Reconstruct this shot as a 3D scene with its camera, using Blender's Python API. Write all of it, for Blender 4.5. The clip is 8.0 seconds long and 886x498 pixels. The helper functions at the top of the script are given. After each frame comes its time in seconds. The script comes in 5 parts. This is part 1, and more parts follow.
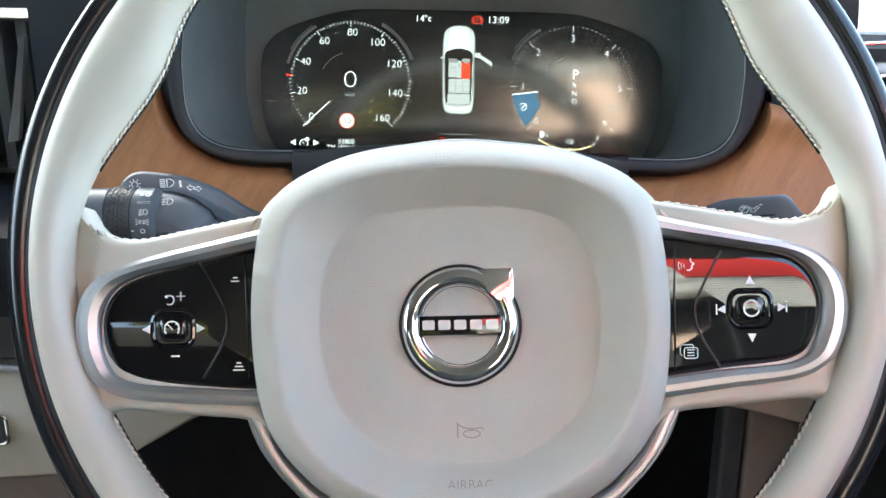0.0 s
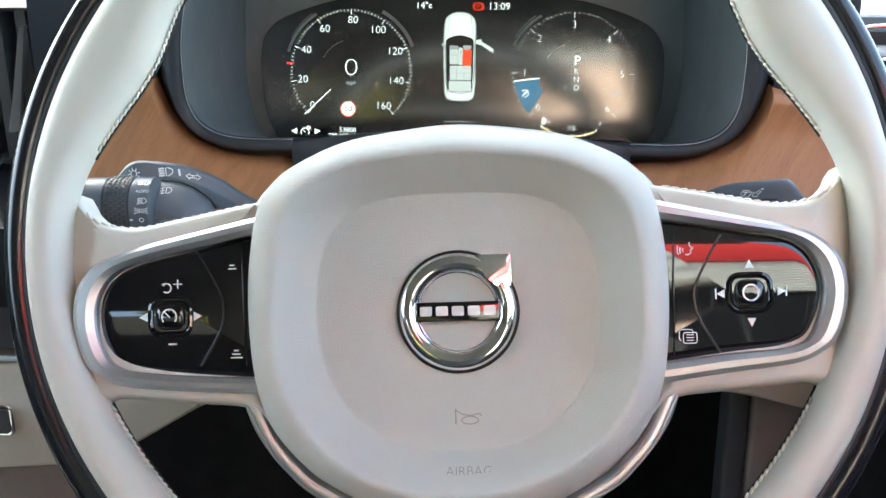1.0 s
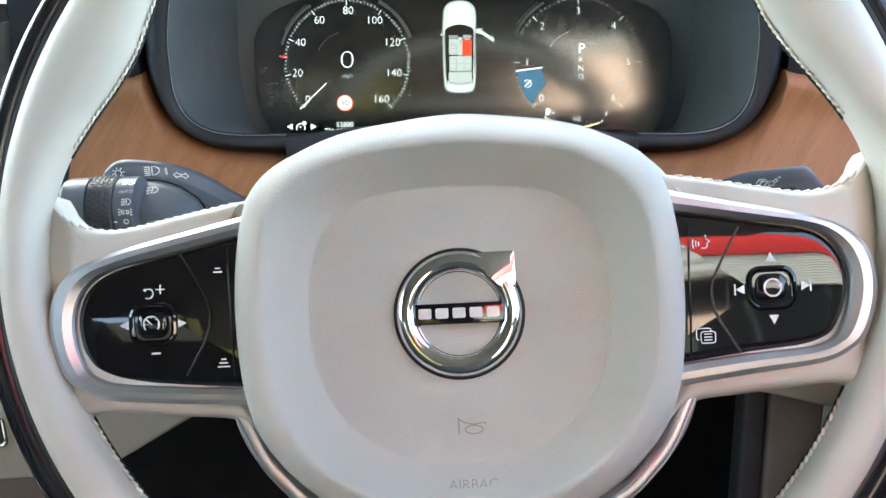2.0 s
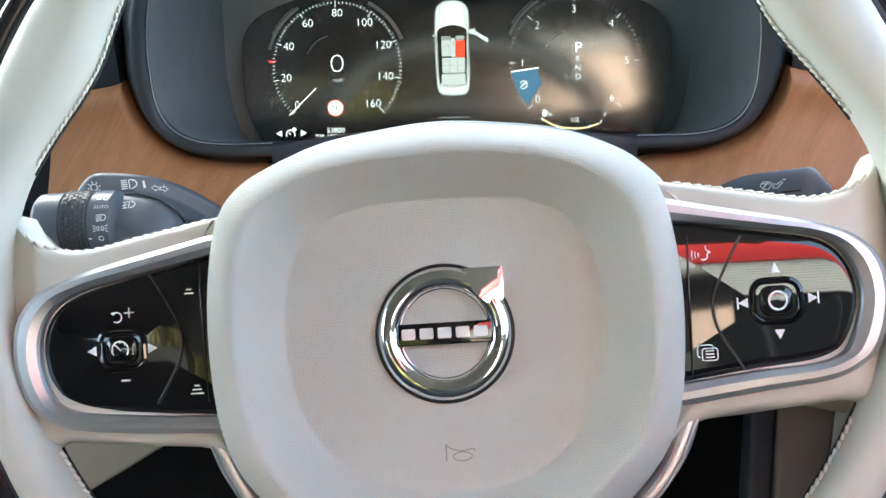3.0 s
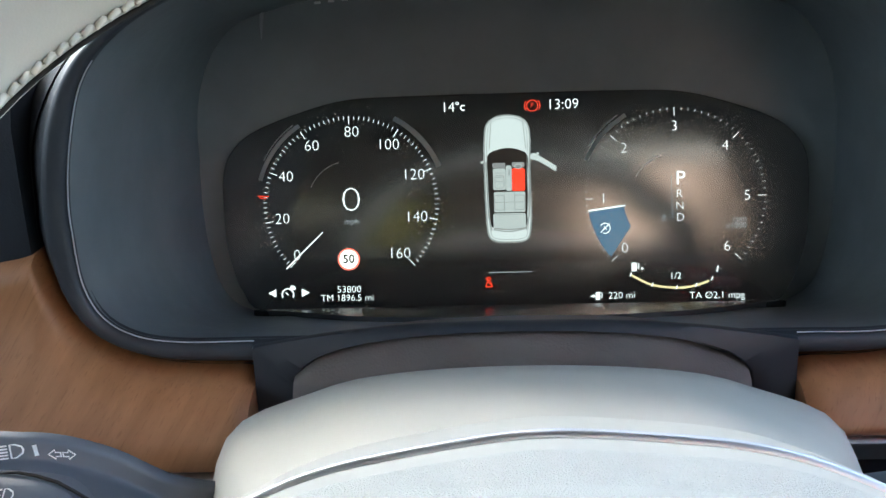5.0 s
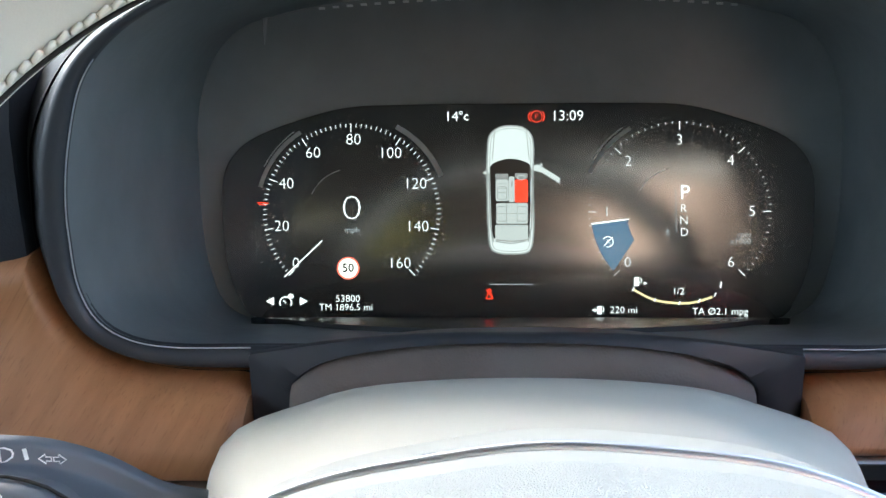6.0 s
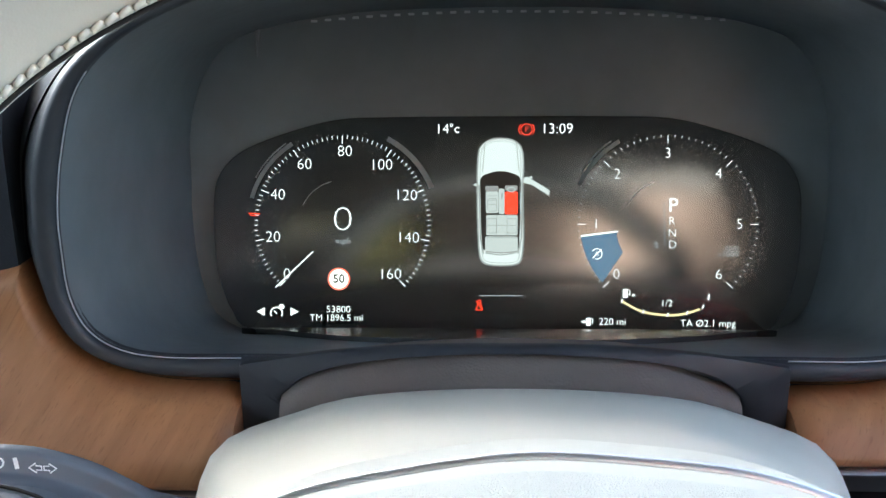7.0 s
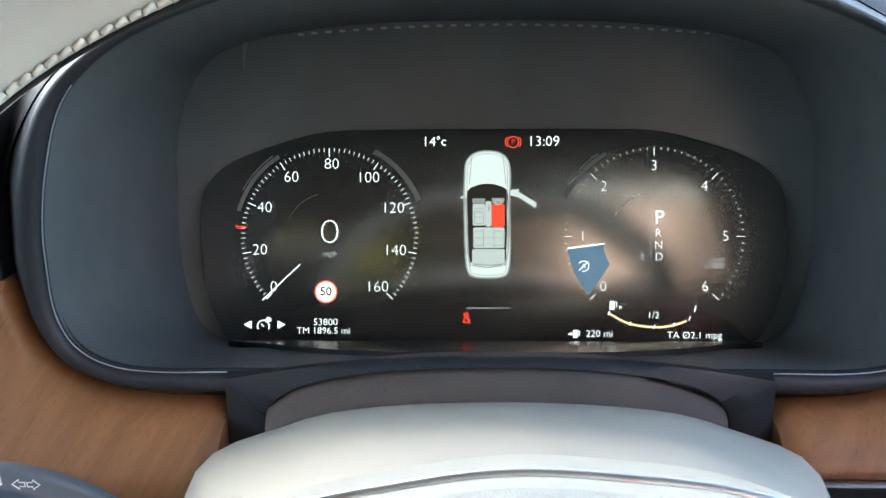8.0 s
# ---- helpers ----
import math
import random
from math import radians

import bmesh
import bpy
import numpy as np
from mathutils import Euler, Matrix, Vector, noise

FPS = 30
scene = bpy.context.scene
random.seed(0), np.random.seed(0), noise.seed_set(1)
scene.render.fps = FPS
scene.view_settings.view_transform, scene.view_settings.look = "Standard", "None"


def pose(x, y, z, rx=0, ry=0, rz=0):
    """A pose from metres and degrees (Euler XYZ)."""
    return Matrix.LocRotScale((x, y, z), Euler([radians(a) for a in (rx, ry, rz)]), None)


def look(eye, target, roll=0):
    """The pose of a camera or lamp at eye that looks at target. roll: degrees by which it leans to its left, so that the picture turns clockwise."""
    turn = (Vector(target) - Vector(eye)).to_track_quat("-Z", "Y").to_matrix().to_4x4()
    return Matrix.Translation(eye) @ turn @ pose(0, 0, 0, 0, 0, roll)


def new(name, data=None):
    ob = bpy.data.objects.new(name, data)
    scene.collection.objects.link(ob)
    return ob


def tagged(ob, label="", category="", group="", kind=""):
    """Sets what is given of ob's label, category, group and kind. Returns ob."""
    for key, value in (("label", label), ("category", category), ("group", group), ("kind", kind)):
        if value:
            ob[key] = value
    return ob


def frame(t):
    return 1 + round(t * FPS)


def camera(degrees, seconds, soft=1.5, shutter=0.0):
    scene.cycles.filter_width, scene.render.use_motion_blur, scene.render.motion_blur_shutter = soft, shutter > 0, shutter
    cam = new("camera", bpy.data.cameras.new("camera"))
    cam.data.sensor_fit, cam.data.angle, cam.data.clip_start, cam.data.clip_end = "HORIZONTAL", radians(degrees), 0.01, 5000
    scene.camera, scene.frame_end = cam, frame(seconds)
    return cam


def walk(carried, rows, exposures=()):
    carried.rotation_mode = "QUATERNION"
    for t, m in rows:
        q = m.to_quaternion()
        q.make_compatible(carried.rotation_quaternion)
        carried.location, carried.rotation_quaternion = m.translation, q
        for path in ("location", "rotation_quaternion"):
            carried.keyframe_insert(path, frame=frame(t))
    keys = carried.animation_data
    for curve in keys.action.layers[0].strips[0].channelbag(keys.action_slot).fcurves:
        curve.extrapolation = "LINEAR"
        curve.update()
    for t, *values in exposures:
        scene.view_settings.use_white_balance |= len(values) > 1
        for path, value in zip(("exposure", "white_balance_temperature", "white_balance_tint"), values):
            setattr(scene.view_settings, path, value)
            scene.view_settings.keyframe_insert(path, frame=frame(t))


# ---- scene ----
# The wheel's centre stands 0.70 m above the car's floor; the column leans 26 degrees.
BASE = Matrix.Translation((0, 0, 0.70))
FIT = BASE @ pose(0, 0, 0, -26, 0, 0) @ pose(0, 0, 0, 0, 0, -0.86) @ pose(0, 0, 0, 0, -2.6, 0)
WHEEL = FIT @ Matrix.Translation((0.0014, 0, 0))

cam = camera(46.9, 8.0, soft=1.5)
PATH = [
    (0.0, FIT @ look((0.0055, -0.4050, -0.0078), (-0.0194, 0.5903, 0.0856), -1.16)),
    (0.5, FIT @ look((0.0093, -0.4062, -0.0098), (-0.0173, 0.5896, 0.0789), -1.18)),
    (1.0, FIT @ look((0.0099, -0.4028, -0.0093), (-0.0235, 0.5931, 0.0745), -1.51)),
    (1.2, FIT @ look((0.0093, -0.3993, -0.0082), (-0.0253, 0.5968, 0.0735), -1.72)),
    (2.3, FIT @ look((0.0164, -0.3697, -0.0053), (-0.0277, 0.6260, 0.0756), -2.83)),
    (2.5, FIT @ look((0.0236, -0.3665, -0.0038), (-0.0236, 0.6291, 0.0771), -3.07)),
    (3.0, FIT @ look((0.0201, -0.3550, 0.0004), (-0.0283, 0.6405, 0.0809), -3.45)),
    (3.5, FIT @ look((0.0100, -0.3342, 0.0118), (-0.0399, 0.6614, 0.0906), -3.55)),
    (3.7, FIT @ look((0.0155, -0.3254, 0.0287), (-0.0385, 0.6702, 0.1049), -3.61)),
    (3.8, FIT @ look((0.0128, -0.3128, 0.0386), (-0.0378, 0.6827, 0.1176), -3.59)),
    (3.9, FIT @ look((0.0135, -0.3004, 0.0478), (-0.0409, 0.6945, 0.1331), -3.67)),
    (4.0, FIT @ look((0.0145, -0.2865, 0.0591), (-0.0428, 0.7078, 0.1491), -3.69)),
    (4.1, FIT @ look((0.0146, -0.2703, 0.0689), (-0.0427, 0.7230, 0.1693), -3.59)),
    (4.2, FIT @ look((0.0095, -0.2514, 0.0740), (-0.0433, 0.7409, 0.1861), -3.52)),
    (4.3, FIT @ look((0.0075, -0.2326, 0.0782), (-0.0477, 0.7588, 0.1966), -3.54)),
    (4.4, FIT @ look((0.0051, -0.2127, 0.0820), (-0.0511, 0.7781, 0.2048), -3.57)),
    (4.5, FIT @ look((0.0055, -0.1995, 0.0897), (-0.0577, 0.7911, 0.2111), -3.57)),
    (4.7, FIT @ look((-0.0006, -0.1788, 0.0911), (-0.0638, 0.8112, 0.2172), -3.56)),
    (5.8, FIT @ look((-0.0031, -0.1677, 0.0922), (-0.0615, 0.8196, 0.2397), -2.51)),
    (6.0, FIT @ look((-0.0045, -0.1663, 0.0908), (-0.0623, 0.8207, 0.2402), -2.33)),
    (6.5, FIT @ look((-0.0014, -0.1712, 0.0928), (-0.0573, 0.8151, 0.2478), -2.23)),
    (7.0, FIT @ look((-0.0032, -0.1697, 0.0907), (-0.0531, 0.8163, 0.2499), -2.15)),
    (7.5, FIT @ look((-0.0025, -0.1692, 0.0916), (-0.0461, 0.8162, 0.2561), -2.22)),
    (8.0, FIT @ look((-0.0015, -0.1701, 0.0920), (-0.0414, 0.8148, 0.2602), -2.36)),
]
walk(cam, PATH, exposures=[(0.0, 4.25, 7050, -4), (3.5, 4.27, 7050, -4), (4.2, 3.82, 6800, -4), (4.7, 3.70, 6800, -2), (6.0, 3.98, 6900, 0), (7.7, 4.00, 6900, 0), (8.0, 3.95, 6950, -1)])

# ---- light ----
world = bpy.data.worlds.new("sky")
world.use_nodes = True
scene.world = world
_n = world.node_tree.nodes
_sky = _n.new("ShaderNodeTexSky")
_sky.sky_type, _sky.sun_disc = "NISHITA", False
_sky.dust_density, _sky.air_density = 3.5, 0.8
_sky.sun_elevation, _sky.sun_rotation = radians(59), radians(304)
_n["Background"].inputs["Strength"].default_value = 0.13
world.node_tree.links.new(_sky.outputs["Color"], _n["Background"].inputs["Color"])
sun_data = bpy.data.lights.new("sun", "SUN")
sun_data.energy, sun_data.angle, sun_data.color = 5.0, radians(0.6), (1.0, 0.97, 0.93)
sun = new("sun", sun_data)
sun.matrix_world = look((-4.2, 2.8, 9.3), (0, 0, 0.7))

# ---- materials ----
def material(name, color, rough=0.5, metal=0.0, vary=0.06, vary_scale=30.0, bump=0.0, bump_scale=900.0, coat=0.0,
             pores=False, specular=0.5, rough_vary=0.0):
    """A surface whose colour and gloss vary softly at two scales, with a fine relief."""
    m = bpy.data.materials.new(name)
    m.use_nodes = True
    nt = m.node_tree
    b = nt.nodes["Principled BSDF"]
    b.inputs["Metallic"].default_value = metal
    b.inputs["Roughness"].default_value = rough
    b.inputs["Coat Weight"].default_value = coat
    b.inputs["Coat Roughness"].default_value = 0.03
    b.inputs["Specular IOR Level"].default_value = specular
    co = nt.nodes.new("ShaderNodeTexCoord")
    big = nt.nodes.new("ShaderNodeTexNoise")
    big.inputs["Scale"].default_value, big.inputs["Detail"].default_value = vary_scale, 5.0
    nt.links.new(co.outputs["Object"], big.inputs["Vector"])
    ramp = nt.nodes.new("ShaderNodeValToRGB")
    lo = [max(0.0, c * (1 - vary)) for c in color]
    hi = [min(1.0, c * (1 + vary)) for c in color]
    ramp.color_ramp.elements[0].color, ramp.color_ramp.elements[1].color = (*lo, 1), (*hi, 1)
    ramp.color_ramp.elements[0].position, ramp.color_ramp.elements[1].position = 0.3, 0.7
    nt.links.new(big.outputs["Fac"], ramp.inputs["Fac"])
    nt.links.new(ramp.outputs["Color"], b.inputs["Base Color"])
    if rough_vary:
        fine = nt.nodes.new("ShaderNodeTexNoise")
        fine.inputs["Scale"].default_value, fine.inputs["Detail"].default_value = vary_scale * 6, 6.0
        nt.links.new(co.outputs["Object"], fine.inputs["Vector"])
        span = nt.nodes.new("ShaderNodeMapRange")
        span.inputs["To Min"].default_value, span.inputs["To Max"].default_value = rough - rough_vary, rough + rough_vary
        nt.links.new(fine.outputs["Fac"], span.inputs["Value"])
        nt.links.new(span.outputs["Result"], b.inputs["Roughness"])
    if bump:
        if pores:
            tex = nt.nodes.new("ShaderNodeTexVoronoi")
            tex.inputs["Scale"].default_value = bump_scale
            out = tex.outputs["Distance"]
        else:
            tex = nt.nodes.new("ShaderNodeTexNoise")
            tex.inputs["Scale"].default_value, tex.inputs["Detail"].default_value = bump_scale, 3.0
            out = tex.outputs["Fac"]
        nt.links.new(co.outputs["Object"], tex.inputs["Vector"])
        bn = nt.nodes.new("ShaderNodeBump")
        bn.inputs["Strength"].default_value, bn.inputs["Distance"].default_value = bump, 0.0004
        nt.links.new(out, bn.inputs["Height"])
        nt.links.new(bn.outputs["Normal"], b.inputs["Normal"])
    return m


def light_ink(name, color, strength):
    """Ink of the lit display: it gives off its own light."""
    m = bpy.data.materials.new(name)
    m.use_nodes = True
    b = m.node_tree.nodes["Principled BSDF"]
    b.inputs["Base Color"].default_value = (0.01, 0.01, 0.01, 1)
    b.inputs["Emission Color"].default_value = (*color, 1)
    b.inputs["Emission Strength"].default_value = strength
    b.inputs["Roughness"].default_value = 0.2
    return m


def wood_material():
    m = bpy.data.materials.new("open_pore_walnut")
    m.use_nodes = True
    nt = m.node_tree
    b = nt.nodes["Principled BSDF"]
    co = nt.nodes.new("ShaderNodeTexCoord")
    mp = nt.nodes.new("ShaderNodeMapping")
    turn = nt.nodes.new("ShaderNodeMapping")
    turn.inputs["Rotation"].default_value = (0, radians(58), 0)
    nt.links.new(co.outputs["Object"], turn.inputs["Vector"])
    mp.inputs["Scale"].default_value = (14, 40, 170)
    nt.links.new(turn.outputs["Vector"], mp.inputs["Vector"])
    grain = nt.nodes.new("ShaderNodeTexNoise")
    grain.inputs["Scale"].default_value, grain.inputs["Detail"].default_value = 1.0, 8.0
    grain.inputs["Distortion"].default_value = 0.6
    nt.links.new(mp.outputs["Vector"], grain.inputs["Vector"])
    ramp = nt.nodes.new("ShaderNodeValToRGB")
    e = ramp.color_ramp.elements
    e[0].position, e[0].color = 0.28, (0.325, 0.143, 0.063, 1)
    e[1].position, e[1].color = 0.68, (0.425, 0.198, 0.090, 1)
    nt.links.new(grain.outputs["Fac"], ramp.inputs["Fac"])
    pore = nt.nodes.new("ShaderNodeTexNoise")
    pm = nt.nodes.new("ShaderNodeMapping")
    pm.inputs["Scale"].default_value = (90, 300, 1500)
    nt.links.new(turn.outputs["Vector"], pm.inputs["Vector"])
    nt.links.new(pm.outputs["Vector"], pore.inputs["Vector"])
    pore.inputs["Scale"].default_value, pore.inputs["Detail"].default_value = 1.0, 3.0
    pr = nt.nodes.new("ShaderNodeValToRGB")
    pr.color_ramp.elements[0].position, pr.color_ramp.elements[0].color = 0.30, (0.80, 0.78, 0.76, 1)
    pr.color_ramp.elements[1].position, pr.color_ramp.elements[1].color = 0.42, (1, 1, 1, 1)
    nt.links.new(pore.outputs["Fac"], pr.inputs["Fac"])
    mul = nt.nodes.new("ShaderNodeMixRGB")
    mul.blend_type = "MULTIPLY"
    mul.inputs["Fac"].default_value = 1.0
    nt.links.new(ramp.outputs["Color"], mul.inputs["Color1"])
    nt.links.new(pr.outputs["Color"], mul.inputs["Color2"])
    nt.links.new(mul.outputs["Color"], b.inputs["Base Color"])
    b.inputs["Roughness"].default_value = 0.5
    bn = nt.nodes.new("ShaderNodeBump")
    bn.inputs["Strength"].default_value, bn.inputs["Distance"].default_value = 0.35, 0.0003
    nt.links.new(pr.outputs["Color"], bn.inputs["Height"])
    nt.links.new(bn.outputs["Normal"], b.inputs["Normal"])
    return m


CREAM = material("cream_leather", (0.59, 0.568, 0.50), 0.46, bump=0.06, bump_scale=1700, pores=True, vary=0.05, vary_scale=14, rough_vary=0.06)
PAD = material("cream_grained_vinyl", (0.605, 0.592, 0.532), 0.50, bump=0.95, bump_scale=2500, pores=True, vary=0.03, vary_scale=18)
THREAD = material("cream_thread", (0.74, 0.70, 0.62), 0.8, bump=0.3, bump_scale=3000)
PIANO = material("gloss_black_plastic", (0.006, 0.006, 0.007), 0.04, coat=0.4, vary=0.1, specular=0.5)
RIMBLACK = material("gloss_black_rim", (0.014, 0.016, 0.019), 0.16, vary=0.15, rough_vary=0.05)
SATIN = material("satin_metal", (0.60, 0.61, 0.63), 0.42, metal=1.0, bump=0.03, bump_scale=2500, vary=0.03, rough_vary=0.04)
PALESILVER = material("satin_pale_silver", (0.78, 0.80, 0.82), 0.3, metal=0.35, vary=0.03)
CHROME = material("chrome", (0.88, 0.88, 0.90), 0.04, metal=1.0, vary=0.01)
WOOD = wood_material()
SOFT = material("soft_black_dash", (0.020, 0.024, 0.032), 0.6, specular=0.3, bump=0.25, bump_scale=1100, pores=True, vary=0.12, vary_scale=25, rough_vary=0.06)
SMOOTH = material("smooth_black_plastic", (0.058, 0.062, 0.068), 0.45, bump=0.04, bump_scale=2500, vary=0.15, rough_vary=0.05)
LIPBLACK = material("black_lip_plastic", (0.030, 0.034, 0.041), 0.50, bump=0.05, bump_scale=2200, vary=0.15, rough_vary=0.05)
# Base lifted above the lip's black to paint in the haze inside the hood.
CAVITY = material("haze_lifted_cavity", (0.146, 0.167, 0.178), 0.45, bump=0.06, bump_scale=2200, vary=0.12, rough_vary=0.05)
CREASE = material("crease_highlight_grey", (0.24, 0.25, 0.27), 0.4)
LIPGLINT = material("lip_glint_grey", (0.42, 0.43, 0.45), 0.3, vary=0.2)
FLOORBLACK = material("gloss_black_ledge", (0.045, 0.049, 0.053), 0.22, vary=0.1)
ROOFCLOTH = material("dark_grey_cloth", (0.052, 0.057, 0.068), 0.95, bump=0.4, bump_scale=800, vary=0.1)
DARK = material("dark_carpet", (0.020, 0.021, 0.024), 0.95, bump=0.6, bump_scale=700, vary=0.3)
STALK = material("blue_black_plastic", (0.095, 0.113, 0.138), 0.38, bump=0.08, bump_scale=2200, vary=0.1, rough_vary=0.05)
PRINT = material("white_print", (0.90, 0.92, 0.93), 0.6, vary=0.08, vary_scale=300)
TAUPE = material("taupe_cover", (0.25, 0.212, 0.195), 0.6, bump=0.3, bump_scale=900, pores=True, vary=0.1)
TRIM = material("cream_interior_trim", (0.60, 0.54, 0.46), 0.6, bump=0.15, bump_scale=900, pores=True, vary=0.05)
HEADLINING = material("charcoal_cloth", (0.05, 0.05, 0.05), 0.95, bump=0.4, bump_scale=800, vary=0.1)
CONCRETE = material("beige_gravel", (0.27, 0.25, 0.21), 0.9, bump=0.4, bump_scale=60, vary=0.2, vary_scale=3)
# The base sits above black, painting in a general haze on the display.
GLASS = material("display_glass", (0.034, 0.036, 0.0335), 0.175, vary=0.05, specular=1.0)
GLASS.node_tree.nodes["Principled BSDF"].inputs["IOR"].default_value = 1.7
SEAM = material("black_joint", (0.004, 0.004, 0.004), 0.5)
INK = light_ink("white_light", (0.80, 0.92, 1.0), 0.135)
INK_DIM = light_ink("grey_light", (0.76, 0.9, 1.0), 0.05)
INK_RED = light_ink("red_light", (1.0, 0.06, 0.03), 0.095)
INK_BLUE = light_ink("blue_light", (0.08, 0.23, 0.40), 0.055)
INK_GOLD = light_ink("pale_gold_light", (0.95, 0.85, 0.5), 0.075)

# ---- builders ----
def thing(name, m, label, category, group="", kind=""):
    ob = new(name)
    ob.empty_display_size = 0.02
    ob.matrix_world = m
    return tagged(ob, label, category, group, kind)


def finish(bm, name, mat, sharp=40):
    bmesh.ops.recalc_face_normals(bm, faces=bm.faces[:])
    me = bpy.data.meshes.new(name)
    bm.to_mesh(me)
    bm.free()
    me.materials.append(mat)
    for p in me.polygons:
        p.use_smooth = True
    if sharp:
        me.set_sharp_from_angle(angle=radians(sharp))
    return me


def part(name, bm, mat, parent, label="", sharp=40):
    ob = new(name, finish(bm, name, mat, sharp))
    ob.parent = parent
    return tagged(ob, label)


def solo(name, bm, mat, m, label, category, kind="", sharp=40, group=""):
    ob = new(name, finish(bm, name, mat, sharp))
    ob.matrix_world = m
    return tagged(ob, label, category, group, kind)


def spline(pts, n, closed=True):
    """n points evenly spaced on a smooth curve through pts (2D or 3D)."""
    p = np.array(pts, float)
    k = len(p)
    out = []
    for i in range(k if closed else k - 1):
        a, b, c, d = [p[j % k] if closed else p[min(max(j, 0), k - 1)] for j in (i - 1, i, i + 1, i + 2)]
        for u in np.linspace(0, 1, 24, endpoint=False):
            out.append(0.5 * (2 * b + (c - a) * u + (2 * a - 5 * b + 4 * c - d) * u * u + (3 * b - a - 3 * c + d) * u ** 3))
    out.append(p[0] if closed else p[-1])
    out = np.array(out)
    s = np.r_[0, np.cumsum(np.linalg.norm(np.diff(out, axis=0), axis=1))]
    want = np.linspace(0, s[-1], n + 1)[:-1] if closed else np.linspace(0, s[-1], n)
    return np.stack([np.interp(want, s, out[:, j]) for j in range(p.shape[1])], 1)


def curve(pts, k=8):
    """A smooth open curve with k steps from point to point."""
    p = np.array(pts, float)
    m = len(p)
    out = []
    for i in range(m - 1):
        a, b, c, d = (p[min(max(j, 0), m - 1)] for j in (i - 1, i, i + 1, i + 2))
        for u in np.linspace(0, 1, k, endpoint=False):
            out.append(0.5 * (2 * b + (c - a) * u + (2 * a - 5 * b + 4 * c - d) * u * u + (3 * b - a - 3 * c + d) * u ** 3))
    return np.array(out + [p[-1]])


def mirrored(half):
    """A closed outline from its half at x > 0, which runs from the top of the axis to its foot."""
    return list(half) + [(-x, z) for x, z in reversed(half[1:-1])]


def offset(ring, d):
    """Moves a closed outline outwards by d."""
    r = np.asarray(ring)
    t = np.roll(r, -1, 0) - np.roll(r, 1, 0)
    nrm = np.stack([t[:, 1], -t[:, 0]], 1)
    nrm /= np.linalg.norm(nrm, axis=1)[:, None] + 1e-12
    area = np.sum(r[:, 0] * np.roll(r[:, 1], -1) - np.roll(r[:, 0], -1) * r[:, 1])
    return r + nrm * (d if area > 0 else -d)


def loft(bm, rings, first=True, last=True, closed=True, around=False):
    """Skins a row of rings of equal count; caps the ends."""
    vs = [[bm.verts.new(tuple(float(c) for c in v)) for v in ring] for ring in rings]
    pairs = list(zip(vs, vs[1:])) + ([(vs[-1], vs[0])] if around else [])
    for a, b in pairs:
        n = len(a)
        for i in range(n if closed else n - 1):
            j = (i + 1) % n
            bm.faces.new((a[i], a[j], b[j], b[i]))
    if closed and not around:
        if first:
            bm.faces.new(vs[0])
        if last:
            bm.faces.new(vs[-1])
    return vs


def at_y(outline, y):
    return [(x, y, z) for x, z in outline]


def slab(bm, outline, y0, y1, bevel=0.0):
    """A plate with an outline in x and z, from its front y0 to its back y1, with a rounded front edge."""
    o = np.asarray(outline)
    rings = []
    if bevel:
        for a in (0, 30, 60, 90):
            rings.append(at_y(offset(o, -bevel * (1 - math.sin(radians(a)))), y0 + bevel * (1 - math.cos(radians(a)))))
    else:
        rings.append(at_y(o, y0))
    rings.append(at_y(o, y1))
    loft(bm, rings)


def box(bm, x0, x1, y0, y1, z0, z1, bevel=0.0):
    r = bmesh.ops.create_cube(bm, size=1.0)
    for v in r["verts"]:
        v.co = ((x0 + x1) / 2 + v.co.x * (x1 - x0), (y0 + y1) / 2 + v.co.y * (y1 - y0), (z0 + z1) / 2 + v.co.z * (z1 - z0))
    if bevel:
        es = {e for v in r["verts"] for e in v.link_edges}
        bmesh.ops.bevel(bm, geom=list(es), offset=bevel, segments=2, affect="EDGES", profile=0.5)


def tube(bm, path, radius, sides=10, closed=False):
    """A round bar along a path; radius may vary from point to point."""
    p = np.asarray(path, float)
    n = len(p)
    rad = np.broadcast_to(np.asarray(radius, float), (n,))
    rings = []
    for i in range(n):
        a, b = (p[(i - 1) % n], p[(i + 1) % n]) if closed else (p[max(i - 1, 0)], p[min(i + 1, n - 1)])
        t = Vector(b - a).normalized()
        u = t.cross(Vector((0, 1, 0.01))).normalized()
        w = t.cross(u)
        rings.append([p[i] + np.array(u * math.cos(q) + w * math.sin(q)) * rad[i] for q in np.linspace(0, 2 * math.pi, sides, endpoint=False)])
    loft(bm, rings, around=closed)


def rounded(w, h, r, n=6, cx=0.0, cz=0.0):
    """A rounded rectangle."""
    out = []
    for sx, sz, a0 in ((1, 1, 0), (-1, 1, 90), (-1, -1, 180), (1, -1, 270)):
        for a in np.linspace(a0, a0 + 90, n):
            out.append((cx + sx * (w / 2 - r) + r * math.cos(radians(a)), cz + sz * (h / 2 - r) + r * math.sin(radians(a))))
    return out


